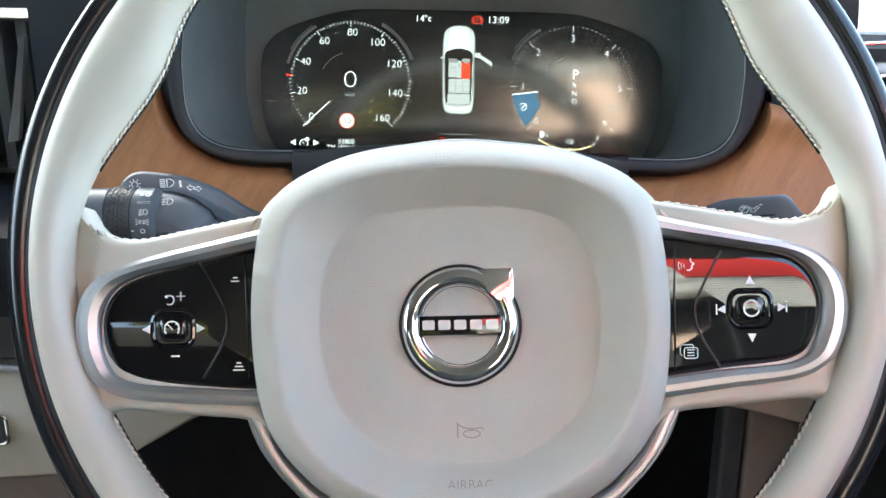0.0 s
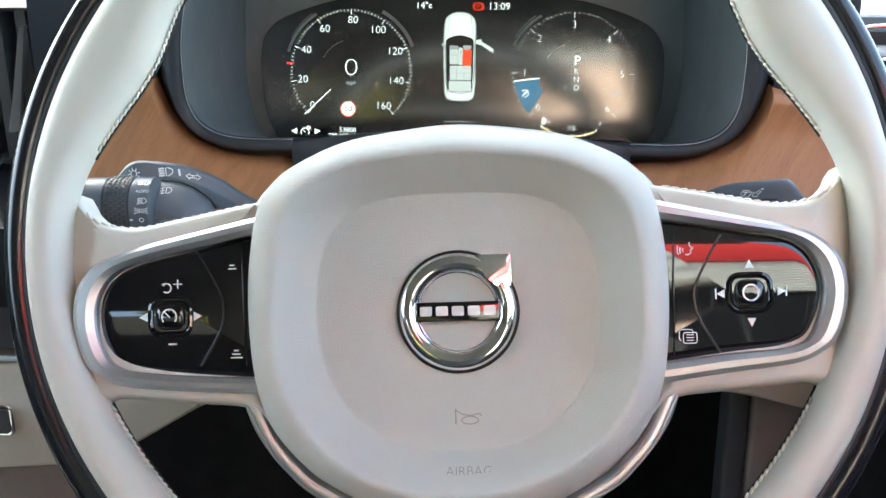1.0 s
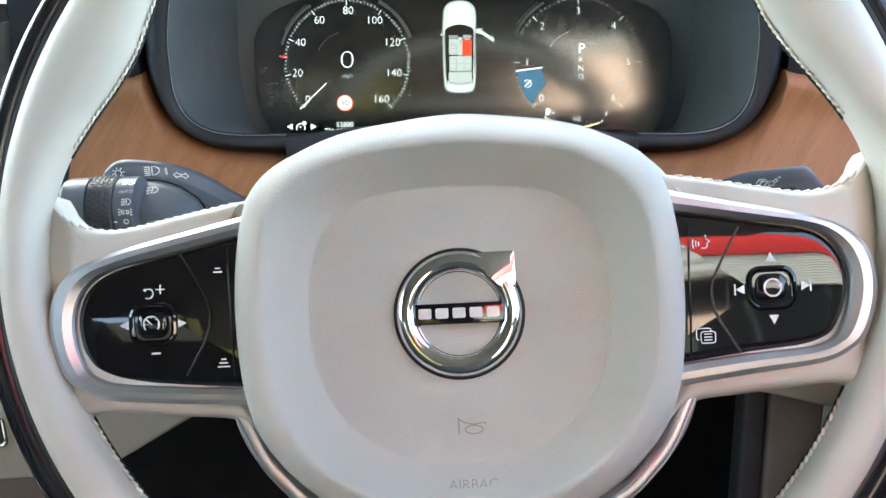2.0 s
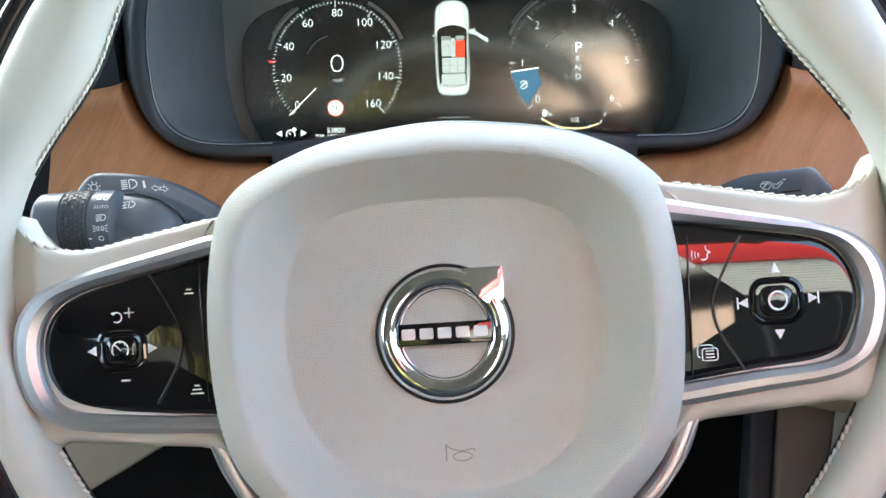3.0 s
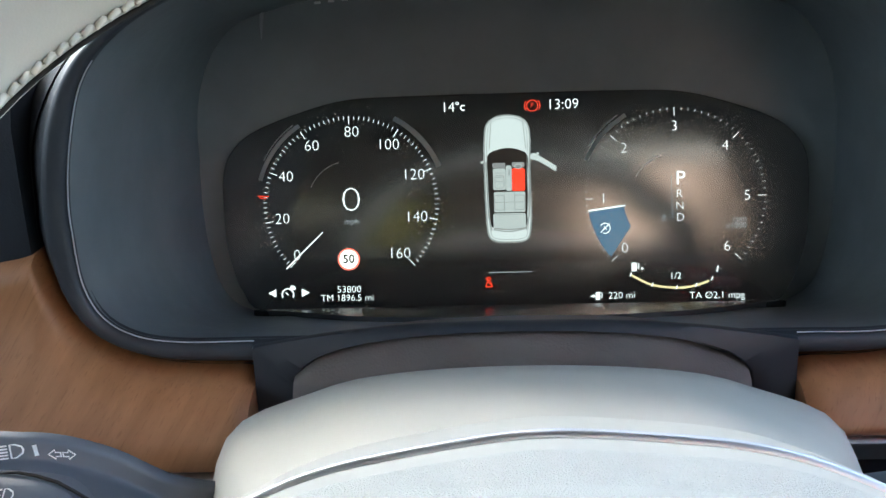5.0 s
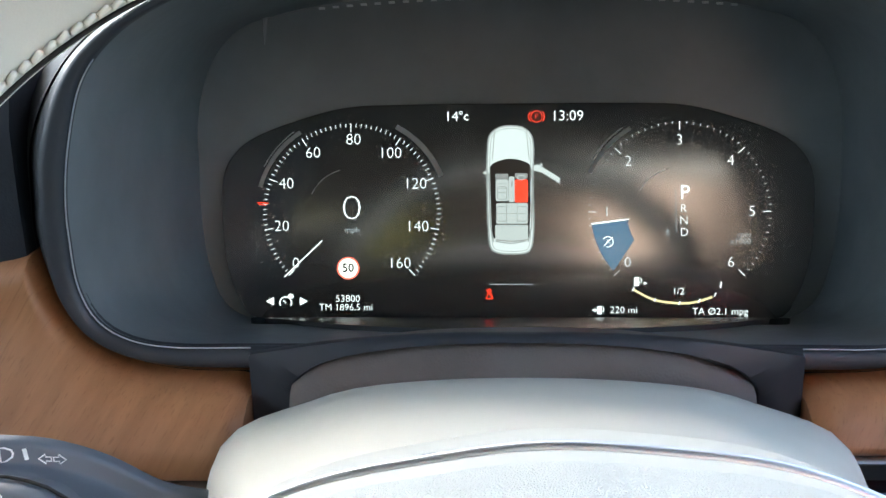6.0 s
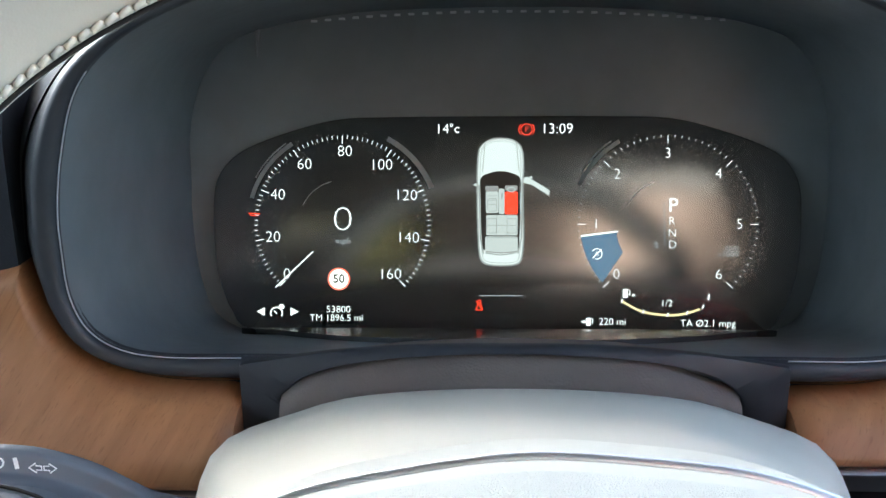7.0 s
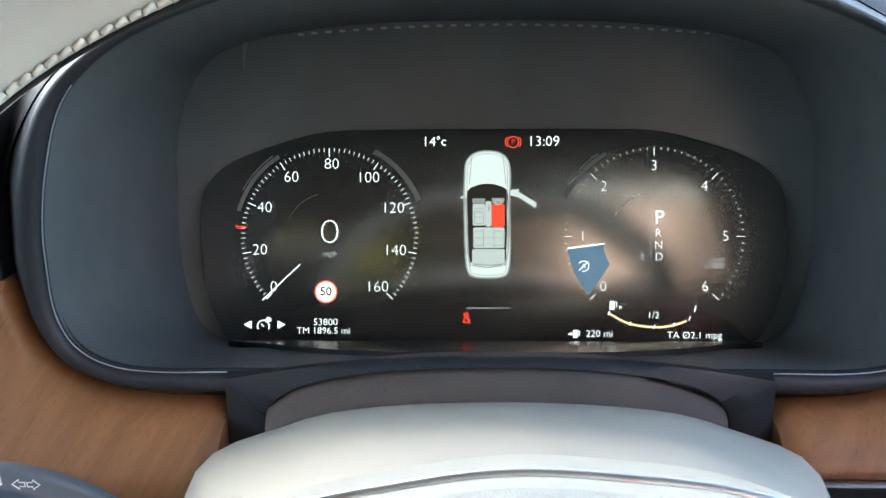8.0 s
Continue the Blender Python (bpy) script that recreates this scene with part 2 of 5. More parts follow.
class Ink:
    """Flat marks on a plane that faces -y: strokes, shapes and words."""

    def __init__(self, y=0.0, turn=0.0, at=(0.0, 0.0)):
        self.bm, self.y, self.c, self.s, self.at = bmesh.new(), y, math.cos(radians(turn)), math.sin(radians(turn)), at

    def _v(self, x, z):
        return self.bm.verts.new((self.at[0] + x * self.c - z * self.s, self.y, self.at[1] + x * self.s + z * self.c))

    def poly(self, pts):
        self.bm.faces.new([self._v(x, z) for x, z in pts])
        return self

    def stroke(self, pts, w, closed=False):
        p = np.asarray(pts, float)
        n = len(p)
        lo, hi = [], []
        for i in range(n):
            a, b = (p[(i - 1) % n], p[(i + 1) % n]) if closed else (p[max(i - 1, 0)], p[min(i + 1, n - 1)])
            t = (b - a) / (np.linalg.norm(b - a) + 1e-12)
            m = np.array([-t[1], t[0]]) * w / 2
            lo.append(self._v(*(p[i] - m)))
            hi.append(self._v(*(p[i] + m)))
        for i in range(n if closed else n - 1):
            j = (i + 1) % n
            self.bm.faces.new((lo[i], lo[j], hi[j], hi[i]))
        return self

    def arc(self, cx, cz, r, a0, a1, w, n=32):
        """Angles run clockwise from the top."""
        return self.stroke([(cx + r * math.sin(radians(a)), cz + r * math.cos(radians(a))) for a in np.linspace(a0, a1, n)], w)

    def disc(self, cx, cz, r, n=32):
        return self.poly([(cx + r * math.cos(a), cz + r * math.sin(a)) for a in np.linspace(0, 2 * math.pi, n, endpoint=False)])

    def tri(self, cx, cz, r, turn):
        return self.poly([(cx + r * math.cos(radians(turn + a)), cz + r * math.sin(radians(turn + a))) for a in (0, 125, 235)])

    def word(self, text, x, z, size, align="CENTER", wide=1.0, bold=-0.014):
        cu = bpy.data.curves.new("word", "FONT")
        cu.body, cu.size, cu.align_x, cu.align_y = text, size, align, "CENTER"
        cu.resolution_u, cu.offset = 3, bold * size
        ob = bpy.data.objects.new("word", cu)
        scene.collection.objects.link(ob)
        dg = bpy.context.evaluated_depsgraph_get()
        me = bpy.data.meshes.new_from_object(ob.evaluated_get(dg))
        vs = [self._v(x + v.co.x * wide, z + v.co.y) for v in me.vertices]
        for f in me.polygons:
            try:
                self.bm.faces.new([vs[i] for i in f.vertices])
            except ValueError:
                pass
        bpy.data.objects.remove(ob)
        bpy.data.curves.remove(cu)
        bpy.data.meshes.remove(me)
        return self

    def done(self, name, mat, parent, label=""):
        # every mark faces the driver
        me = bpy.data.meshes.new(name)
        for f in self.bm.faces:
            f.normal_update()
            if f.normal.y > 0:
                f.normal_flip()
        self.bm.to_mesh(me)
        self.bm.free()
        me.materials.append(mat)
        ob = new(name, me)
        ob.parent = parent
        return tagged(ob, label)

# ---- steering wheel: local x to the right, y away from the driver, z up in the wheel's plane ----
HUB = spline(mirrored([(0, .0743), (.0266, .0719), (.0447, .0688), (.0589, .0637), (.0722, .0560), (.0803, .0437), (.0841, .0196), (.0841, -.0057),
                       (.0808, -.0304), (.0727, -.0485), (.0542, -.0665), (.0285, -.0785), (0, -.0825)]), 160)
INNER = spline(mirrored([(0, .0468), (.021, .0461), (.0361, .0429), (.048, .0342), (.0537, .0209), (.0556, .0048), (.0551, -.0086), (.0505, -.0257),
                         (.040, -.0409), (.0214, -.0518), (0, -.0540)]), 160)
RIM_Z, RIM_OUT = 0.033, 0.1764
# the grip's inner radius by the angle up from the level
GRIP = [(-90, .156), (-50, .157), (-36, .1565), (-26, .1572), (-20, .1580), (-10, .1592), (0, .1594), (5, .1588), (10, .1566), (20, .1478), (28, .1428), (34, .1442), (39, .1490),
        (44, .1528), (49, .1542), (56, .1548), (66, .1536), (90, .152)]


def grip_inner(deg):
    a = 90 - abs((deg + 90) % 360 - 180)  # both sides alike
    return float(np.interp(a, [g[0] for g in GRIP], [g[1] for g in GRIP]))


def smooth_grip(deg):
    return sum(grip_inner(deg + d) for d in (-4, -2, 0, 2, 4)) / 5


def blend(a, b, t):
    return a + (b - a) * t


def hub_pad(wheel):
    bm = bmesh.new()
    rings = [at_y(offset(HUB, 0.0055), 0.040)]
    rings.append(at_y(offset(HUB, 0.0048), 0.026))
    rings.append(at_y(offset(HUB, 0.0026), 0.0180))
    for t, y in ((1.0, .0125), (.985, .0062), (.95, .0004), (.90, -.0042), (.82, -.0083), (.74, -.0112), (.67, -.0131), (.61, -.0143), (.565, -.0148), (.53, -.0147), (.50, -.0141), (.47, -.0130),
                 (.26, -.0050), (.05, .0028), (.022, .0036), (0.0, .0038)):
        rings.append(at_y(blend(INNER, HUB, t), y))
    for k in (.8, .5, .2):
        rings.append(at_y(INNER * k, 0.0042 - 0.0004 * k))
    loft(bm, rings)
    return part("airbag_cover", bm, PAD, wheel, "cream grained airbag cover", sharp=60)


def rim(wheel):
    bm = bmesh.new()
    rings = []
    for deg in np.arange(0, 360, 1.5):
        ri = smooth_grip(deg)
        cx, w = (RIM_OUT + ri) / 2, (RIM_OUT - ri) / 2
        c, s = math.cos(radians(deg)), math.sin(radians(deg))
        ring = []
        for q in np.linspace(0, 2 * math.pi, 26, endpoint=False):
            u, v = math.cos(q), math.sin(q)
            u, v = math.copysign(abs(u) ** 0.85, u), math.copysign(abs(v) ** 0.85, v)
            r = cx + w * u * (1 - .38 * abs(v) if u < 0 and v < 0 else 1)
            ring.append((r * c, 0.014 - 0.0150 * v, RIM_Z + r * s))
        rings.append(ring)
    loft(bm, rings, around=True)
    grip = part("rim", bm, CREAM, wheel, "cream smooth leather rim", sharp=0)
    bm = bmesh.new()
    rings = []
    for deg in np.arange(0, 360, 1.5):
        c, s = math.cos(radians(deg)), math.sin(radians(deg))
        ring = []
        for q in np.linspace(0, 2 * math.pi, 14, endpoint=False):
            r, y = 0.1820 + 0.0076 * math.cos(q), 0.0200 - 0.0118 * math.sin(q)
            ring.append((r * c, y, RIM_Z + r * s))
        rings.append(ring)
    loft(bm, rings, around=True)
    part("rim_band", bm, RIMBLACK, wheel, "glossy black outer rim band", sharp=0)
    bm = bmesh.new()
    tube(bm, [(.1773 * math.cos(radians(a)), .0112, RIM_Z + .1773 * math.sin(radians(a))) for a in np.arange(0, 360, 2)], .0021, 10, True)
    part("rim_bead", bm, LIPBLACK, wheel, "black bead between leather and band", sharp=0)
    # stitches along the inner seam
    bm = bmesh.new()
    tube(bm, [(-.0014, .0004, 0), (-.0009, -.0006, .0001), (.0009, -.0006, .0001), (.0014, .0004, 0)], [.0004, .00072, .00072, .0004], 6)
    me = finish(bm, "stitch", THREAD, 0)
    place = [(deg, (smooth_grip(deg))) for deg in np.arange(14, 166.5, 1.12)] + [(deg, smooth_grip(deg)) for deg in np.arange(206, 334.5, 1.12)]
    pts = [Vector((r * math.cos(radians(d)), .0130, RIM_Z + r * math.sin(radians(d)))) for d, r in place]
    for i, p in enumerate(pts[:-1]):
        if (pts[i + 1] - p).length > 0.01:
            continue
        st = new("stitch", me)
        st.parent = grip
        d = (pts[i + 1] - p).normalized()
        ang = math.atan2(d.z, d.x)
        st.matrix_local = Matrix.Translation(p + Vector((0, -0.0012, 0)) - Vector((p.x, 0, p.z - RIM_Z)).normalized() * 0.0004) @ Matrix.Rotation(-ang - radians(14), 4, "Y")
    # dark seam behind the stitches
    for a0, a1 in ((13, 167), (205, 335)):
        bm = bmesh.new()
        tube(bm, [((smooth_grip(d) - .0001) * math.cos(radians(d)), .0148, RIM_Z + (smooth_grip(d) - .0001) * math.sin(radians(d))) for d in np.arange(a0, a1 + .1, 1.0)], .0007, 6)
        part("seam", bm, SEAM, grip, sharp=0)


# outer and inner outline of the silver frames: the two sides differ a little
FRAME_OUT = {1: [(.070, .0450), (.0824, .0416), (.0989, .0378), (.1207, .0330), (.1338, .0299), (.1445, .0252), (.1517, .0178), (.1543, .0080), (.1535, -.0025), (.1500, -.0128), (.1444, -.0185), (.1333, -.0234),
                 (.107, -.0266), (.084, -.0295), (.070, -.0310)],
             -1: [(.070, .0422), (.0828, .0395), (.1031, .0351), (.1243, .0303), (.1372, .0264), (.1466, .0223), (.1530, .0151), (.1555, .0056), (.1547, -.0049), (.1510, -.0156), (.1452, -.0218), (.1344, -.0263),
                  (.1134, -.0285), (.083, -.0302), (.070, -.0312)]}
FRAME_IN = {1: [(.070, .0352), (.0821, .0339), (.096, .0318), (.115, .0288), (.1275, .0267), (.1357, .0236), (.1418, .0169), (.1447, .0070), (.1434, -.0029), (.1391, -.0126), (.1345, -.0163), (.126, -.0182),
                (.105, -.0197), (.0816, -.0224), (.070, -.0238)],
            -1: [(.070, .0345), (.0821, .0326), (.1000, .0289), (.1180, .0252), (.1290, .0226), (.1375, .0190), (.1432, .0130), (.1458, .0045), (.1450, -.0060), (.1412, -.0150), (.1365, -.0190), (.1280, -.0212),
                 (.105, -.0232), (.083, -.0244), (.070, -.0250)]}


def ring_of(pts, s, k=8):
    """A closed outline with k steps from point to point, mirrored for the other side."""
    p = curve(pts, k)
    return np.stack([s * p[:, 0], p[:, 1]], 1)


SPOKE = [(.060, .0500), (.0775, .0482), (.110, .0421), (.127, .0388), (.135, .0384), (.1425, .0396), (.1490, .0424), (.1538, .0468), (.1575, .0530), (.163, .0530), (.166, .030), (.166, 0), (.163, -.025), (.152, -.0345), (.140, -.0320),
         (.126, -.0330), (.104, -.0350), (.086, -.0372), (.074, -.046), (.060, -.055)]


def side(pts, s):
    return [(s * x, z) for x, z in pts]


def spoke(wheel, s):
    o = spline(side([(x, z + (.0020 if s > 0 and z > .03 else 0)) for x, z in SPOKE], s), 90)
    bm = bmesh.new()
    middle = np.array((s * .112, .004))
    loft(bm, [at_y(middle + (offset(o, -.0042) - middle) * k, .0085) for k in (.1, .3, .5, .7, .82, .92)] + [at_y(offset(o, -.0042), .0085), at_y(offset(o, -.0024), .0092), at_y(offset(o, -.0008), .0115), at_y(o, .0150), at_y(o, .026), at_y(offset(o, -.004), .032)])
    for v in bm.verts:  # the outer end sinks into the rim
        u = min(1.0, max(0.0, (abs(v.co.x) - .145) / .018))
        v.co.y += .0085 * u * u * (3 - 2 * u)
    sp = part("spoke", bm, CREAM, wheel, "cream leather spoke", sharp=50)
    bm = bmesh.new()
    tube(bm, [(-.0021, 0, 0), (-.0012, -.0009, .0002), (.0012, -.0009, .0002), (.0021, 0, 0)], [.0004, .0008, .0008, .0004], 6)
    me = finish(bm, "stitch", THREAD, 0)
    line = spline(side([(.086, .0466), (.100, .0440), (.110, .0421), (.127, .0388), (.135, .0384), (.1425, .0396), (.1490, .0424), (.1535, .0466)], s), 20, False)
    for i, (x, z) in enumerate(line[:-1]):
        st = new("stitch", me)
        st.parent = sp
        d = line[i + 1] - line[i]
        st.matrix_local = Matrix.Translation((x, .0146 - .004 * min(1.0, max(0.0, (abs(x) - .136) / .02)), z + (.0016 if s > 0 else -.0004))) @ Matrix.Rotation(-math.atan2(d[1], d[0]) - radians(10 * s), 4, "Y")
    return sp


def pad_frame(wheel, s):
    fo, fi = ring_of(FRAME_OUT[s], s), ring_of(FRAME_IN[s], s)
    bm = bmesh.new()
    rings = [at_y(offset(fo, .0004), .012), at_y(offset(fo, .0004), .0062), at_y(blend(fo, fi, .05), .0048), at_y(blend(fo, fi, .16), .0042), at_y(blend(fo, fi, .24), .0034),
             at_y(blend(fo, fi, .60), .0030), at_y(blend(fo, fi, .93), .0044), at_y(fi, .0056), at_y(fi, .010)]
    loft(bm, rings, False, False)
    return part("pad_frame", bm, SATIN, wheel, "brushed silver frame of the button pad", sharp=25)


def dome(bm):
    """The pads bulge gently from top to bottom and turn a little outwards."""
    for v in bm.verts:
        v.co.y += (v.co.z - .012) ** 2 / .44 + .06 * (abs(v.co.x) - .095)
    return bm


def button_pad(wheel, s):
    fi = ring_of(FRAME_IN[s], s)
    middle = np.array((s * .110, .003))
    bm = bmesh.new()
    loft(bm, [at_y(fi, .0095), at_y(offset(fi, -.0003), .0060), at_y(offset(fi, -.0011), .0047), at_y(offset(fi, -.0022), .0043), at_y(offset(fi, -.0032), .00422), at_y(offset(fi, -.0038), .0042)]
         + [at_y(middle + (offset(fi, -.0038) - middle) * k, .0042) for k in (.92, .8, .65, .5, .35, .2, .08)])
    pad = part("button_pad", dome(bm), PIANO, wheel, "gloss black button pad with white symbols", sharp=50)
    seam = spline(side([(.1052, .0276), (.1005, .0200), (.0945, .0085), (.0935, .0020), (.0950, -.0050), (.0995, -.0130), (.1035, -.0192)], s), 40, closed=False)
    k = Ink(.0039)
    k.stroke(seam, .0007)
    dome(k.bm)
    k.done("key_joint", SEAM, pad)
    bm = bmesh.new()
    tube(bm, [(x + s * .0005, .0041, z) for x, z in seam], .00020, 6)
    part("key_edge", dome(bm), PIANO, pad, sharp=0)
    bm = bmesh.new()
    tube(bm, [(s * x, .0040, z) for x, z in ((.0865, .029), (.0857, .010), (.0855, -.005), (.0850, -.0195))], .0003, 8)
    part("key_edge", dome(bm), PIANO, pad, sharp=0)
    # rocker
    cx, cz = s * .1158, (.0008 if s < 0 else .0042)
    bm = bmesh.new()
    ring = np.array(rounded(.0182, .0158, .0052, 7, cx, cz))
    loft(bm, [at_y(offset(ring, .0005), .0044), at_y(ring, .0036), at_y(offset(ring, -.0009), .0033), at_y(offset(ring, -.0018), .0038), at_y(offset(ring, -.0028), .0052)], False, True)
    part("rocker_surround", dome(bm), PIANO, pad, sharp=30)
    bm = bmesh.new()
    core = np.array(rounded(.0116, .0098, .0036, 7, cx, cz))
    loft(bm, [at_y(offset(core, .0006), .0050), at_y(core, .0032), at_y(offset(core, -.0008), .0025), at_y(offset(core, -.003), .0023)])
    btn = part("rocker", dome(bm), PIANO, pad, sharp=50)
    k = Ink(.0021)
    if s < 0:
        k.arc(cx, cz, .0030, -130, 130, .0006).stroke([(cx - .0018, cz + .0018), (cx + .0003, cz - .0003)], .0005)
        for a in (-90, -45, 0, 45, 90):
            k.stroke([(cx + r * math.sin(radians(a)), cz + r * math.cos(radians(a))) for r in (.0022, .0030)], .0004)
    else:
        k.arc(cx, cz, .0031, 0, 360, .0007, 40)
    dome(k.bm)
    k.done("symbol", PRINT, btn)
    k = Ink(.0038)
    if s < 0:
        k.arc(-.1172, .0124, .0018, -60, 220, .0005).tri(-.1186, .0139, .0009, 170)
        k.stroke([(-.1144, .0139), (-.1108, .0139)], .0005).stroke([(-.1126, .0157), (-.1126, .0121)], .0005)
        k.stroke([(-.1168, -.0102), (-.1132, -.0102)], .0007)
        k.tri(-.1265, .0008, .0022, 180).tri(-.1048, .0008, .0022, 0)
        for x, z, n in ((-.0902, .0200, 2), (-.0890, -.0142, 3)):
            for i in range(n):
                h = (.0010 + .0007 * i)
                k.stroke([(x - h, z + .0008 - .0014 * i), (x + h, z + .0008 - .0014 * i)], .00055)
    else:
        k.tri(.1160, .0152, .0022, 90).tri(.1162, -.0071, .0022, -90)
        k.tri(.1045, .0040, .0021, 180).stroke([(.1022, .0020), (.1022, .0060)], .0006)
        k.tri(.1280, .0045, .0021, 0).stroke([(.1303, .0025), (.1303, .0065)], .0006)
        for i, dx in enumerate((-.0016, 0)):
            rr = rounded(.0054, .0042, .0009, 4, .0915 + dx, -.0130 + (.0012 if i == 0 else 0))
            if i:
                k.stroke(rr, .0004, True)
            else:
                k.stroke(rr[0:12], .0004)
        for i in range(3):
            k.stroke([(.0900, -.0118 - i * .0011), (.0930, -.0118 - i * .0011)], .0004)
        for i in range(3):
            k.arc(.0916, .0216, .0018 + .0011 * i, 245, 295, .0004, 8)
        k.stroke(spline([(.0925, .0248), (.0928, .0232), (.0940, .0224), (.0930, .0218), (.0930, .0206), (.0918, .0198), (.0908, .0200)], 24, False), .0005)
    dome(k.bm)
    k.done("symbol", PRINT, pad)
    return pad


def emblem(wheel):
    cx, cz, ro, ri = 0.0002, -0.0002, .0236, .0156
    bm = bmesh.new()
    rings = []
    n = 96
    rm, hw = (ro + ri) / 2, (ro - ri) / 2
    profile = [(ro + .0006, .0012)] + [(rm + hw * math.cos(radians(a)), .0004 - .0036 * math.sin(radians(a)) ** .85) for a in range(4, 180, 12)] + [(ri, .0012)]
    for r, y in profile:
        rings.append([(cx + r * math.cos(a), y, cz + r * math.sin(a)) for a in np.linspace(0, 2 * math.pi, n, endpoint=False)])
    loft(bm, rings, False, False)
    em = part("emblem", bm, CHROME, wheel, "chrome ring emblem with a dark bar", sharp=50)
    em.location.y = .0036
    bm = bmesh.new()
    rim_pts = [(.0077, .0221), (.0214, .0221), (.0216, .0081), (.0152, .0099), (.0112, .0133)]
    low = [bm.verts.new((x, .0008, z)) for x, z in rim_pts]
    top = [bm.verts.new((x, y, z)) for (x, z), y in zip(rim_pts, (-.0020, -.0022, -.0020, -.0035, -.0038))]
    tip = [bm.verts.new((x, y, z)) for x, y, z in ((.0196, -.0026, .0194), (.0205, -.00275, .0146))]
    for i in range(5):
        bm.faces.new((low[i], low[(i + 1) % 5], top[(i + 1) % 5], top[i]))
    for f in ((top[0], top[1], tip[0], top[4]), (top[1], top[2], tip[1], tip[0]), (top[2], top[3], tip[1]), (top[3], top[4], tip[0], tip[1])):
        bm.faces.new(f)
    part("arrow", bm, CHROME, em, sharp=20)
    bm = bmesh.new()
    slab(bm, rounded(.0330, .0077, .0006, 3, cx, cz), -.0030, .0002, .0005)
    bar = part("bar", bm, PIANO, em, "dark bar with plain light blocks")
    # the maker's lettering as plain blocks
    k = Ink(-.0032)
    for i in range(5):
        x = -.0124 + i * .0063
        k.poly(rounded(.0048, .0038, .0006, 3, x, 0))
    k.done("block", PALESILVER, bar)
    for r, w in ((ri + .0003, .0006), (ro + .0004, .0005)):
        bm = bmesh.new()
        tube(bm, [(cx + r * math.cos(a), -.0003, cz + r * math.sin(a)) for a in np.linspace(0, 2 * math.pi, 72, endpoint=False)], w, 8, True)
        part("bead", bm, CHROME if r < .02 else SEAM, em, sharp=0)


def wheel_marks(pad):
    k = Ink(0)
    k.word("AIRBAG", 0, 0, .0062, wide=.84)
    ob = k.done("lettering", MOULD, pad, "moulded letters in the cover, relief shade painted in")
    ob.matrix_local = Matrix.Translation((.0030, -.0060, -.0617)) @ Matrix.Rotation(-radians(39), 4, "X")
    k = Ink(0.0034)
    k.stroke([(-.0018, -.0385), (-.0018, -.0445)], .0005)
    k.stroke(spline([(-.0018, -.0390), (.0004, -.0404), (.0040, -.0411), (.0076, -.0405), (.0082, -.0416)], 18, False), .0004)
    k.stroke([(.0038 + .0033 * math.cos(a), -.0430 + .0015 * math.sin(a)) for a in np.linspace(0, 2 * math.pi, 28, endpoint=False)], .0004, True)
    k.done("horn_symbol", MOULD, pad, "moulded horn symbol, relief shade painted in")


# darker than the cover: the relief's shade is painted into the flat marks
MOULD = material("polished_vinyl_relief_shade", (0.34, 0.315, 0.275), 0.35, vary=0.03)


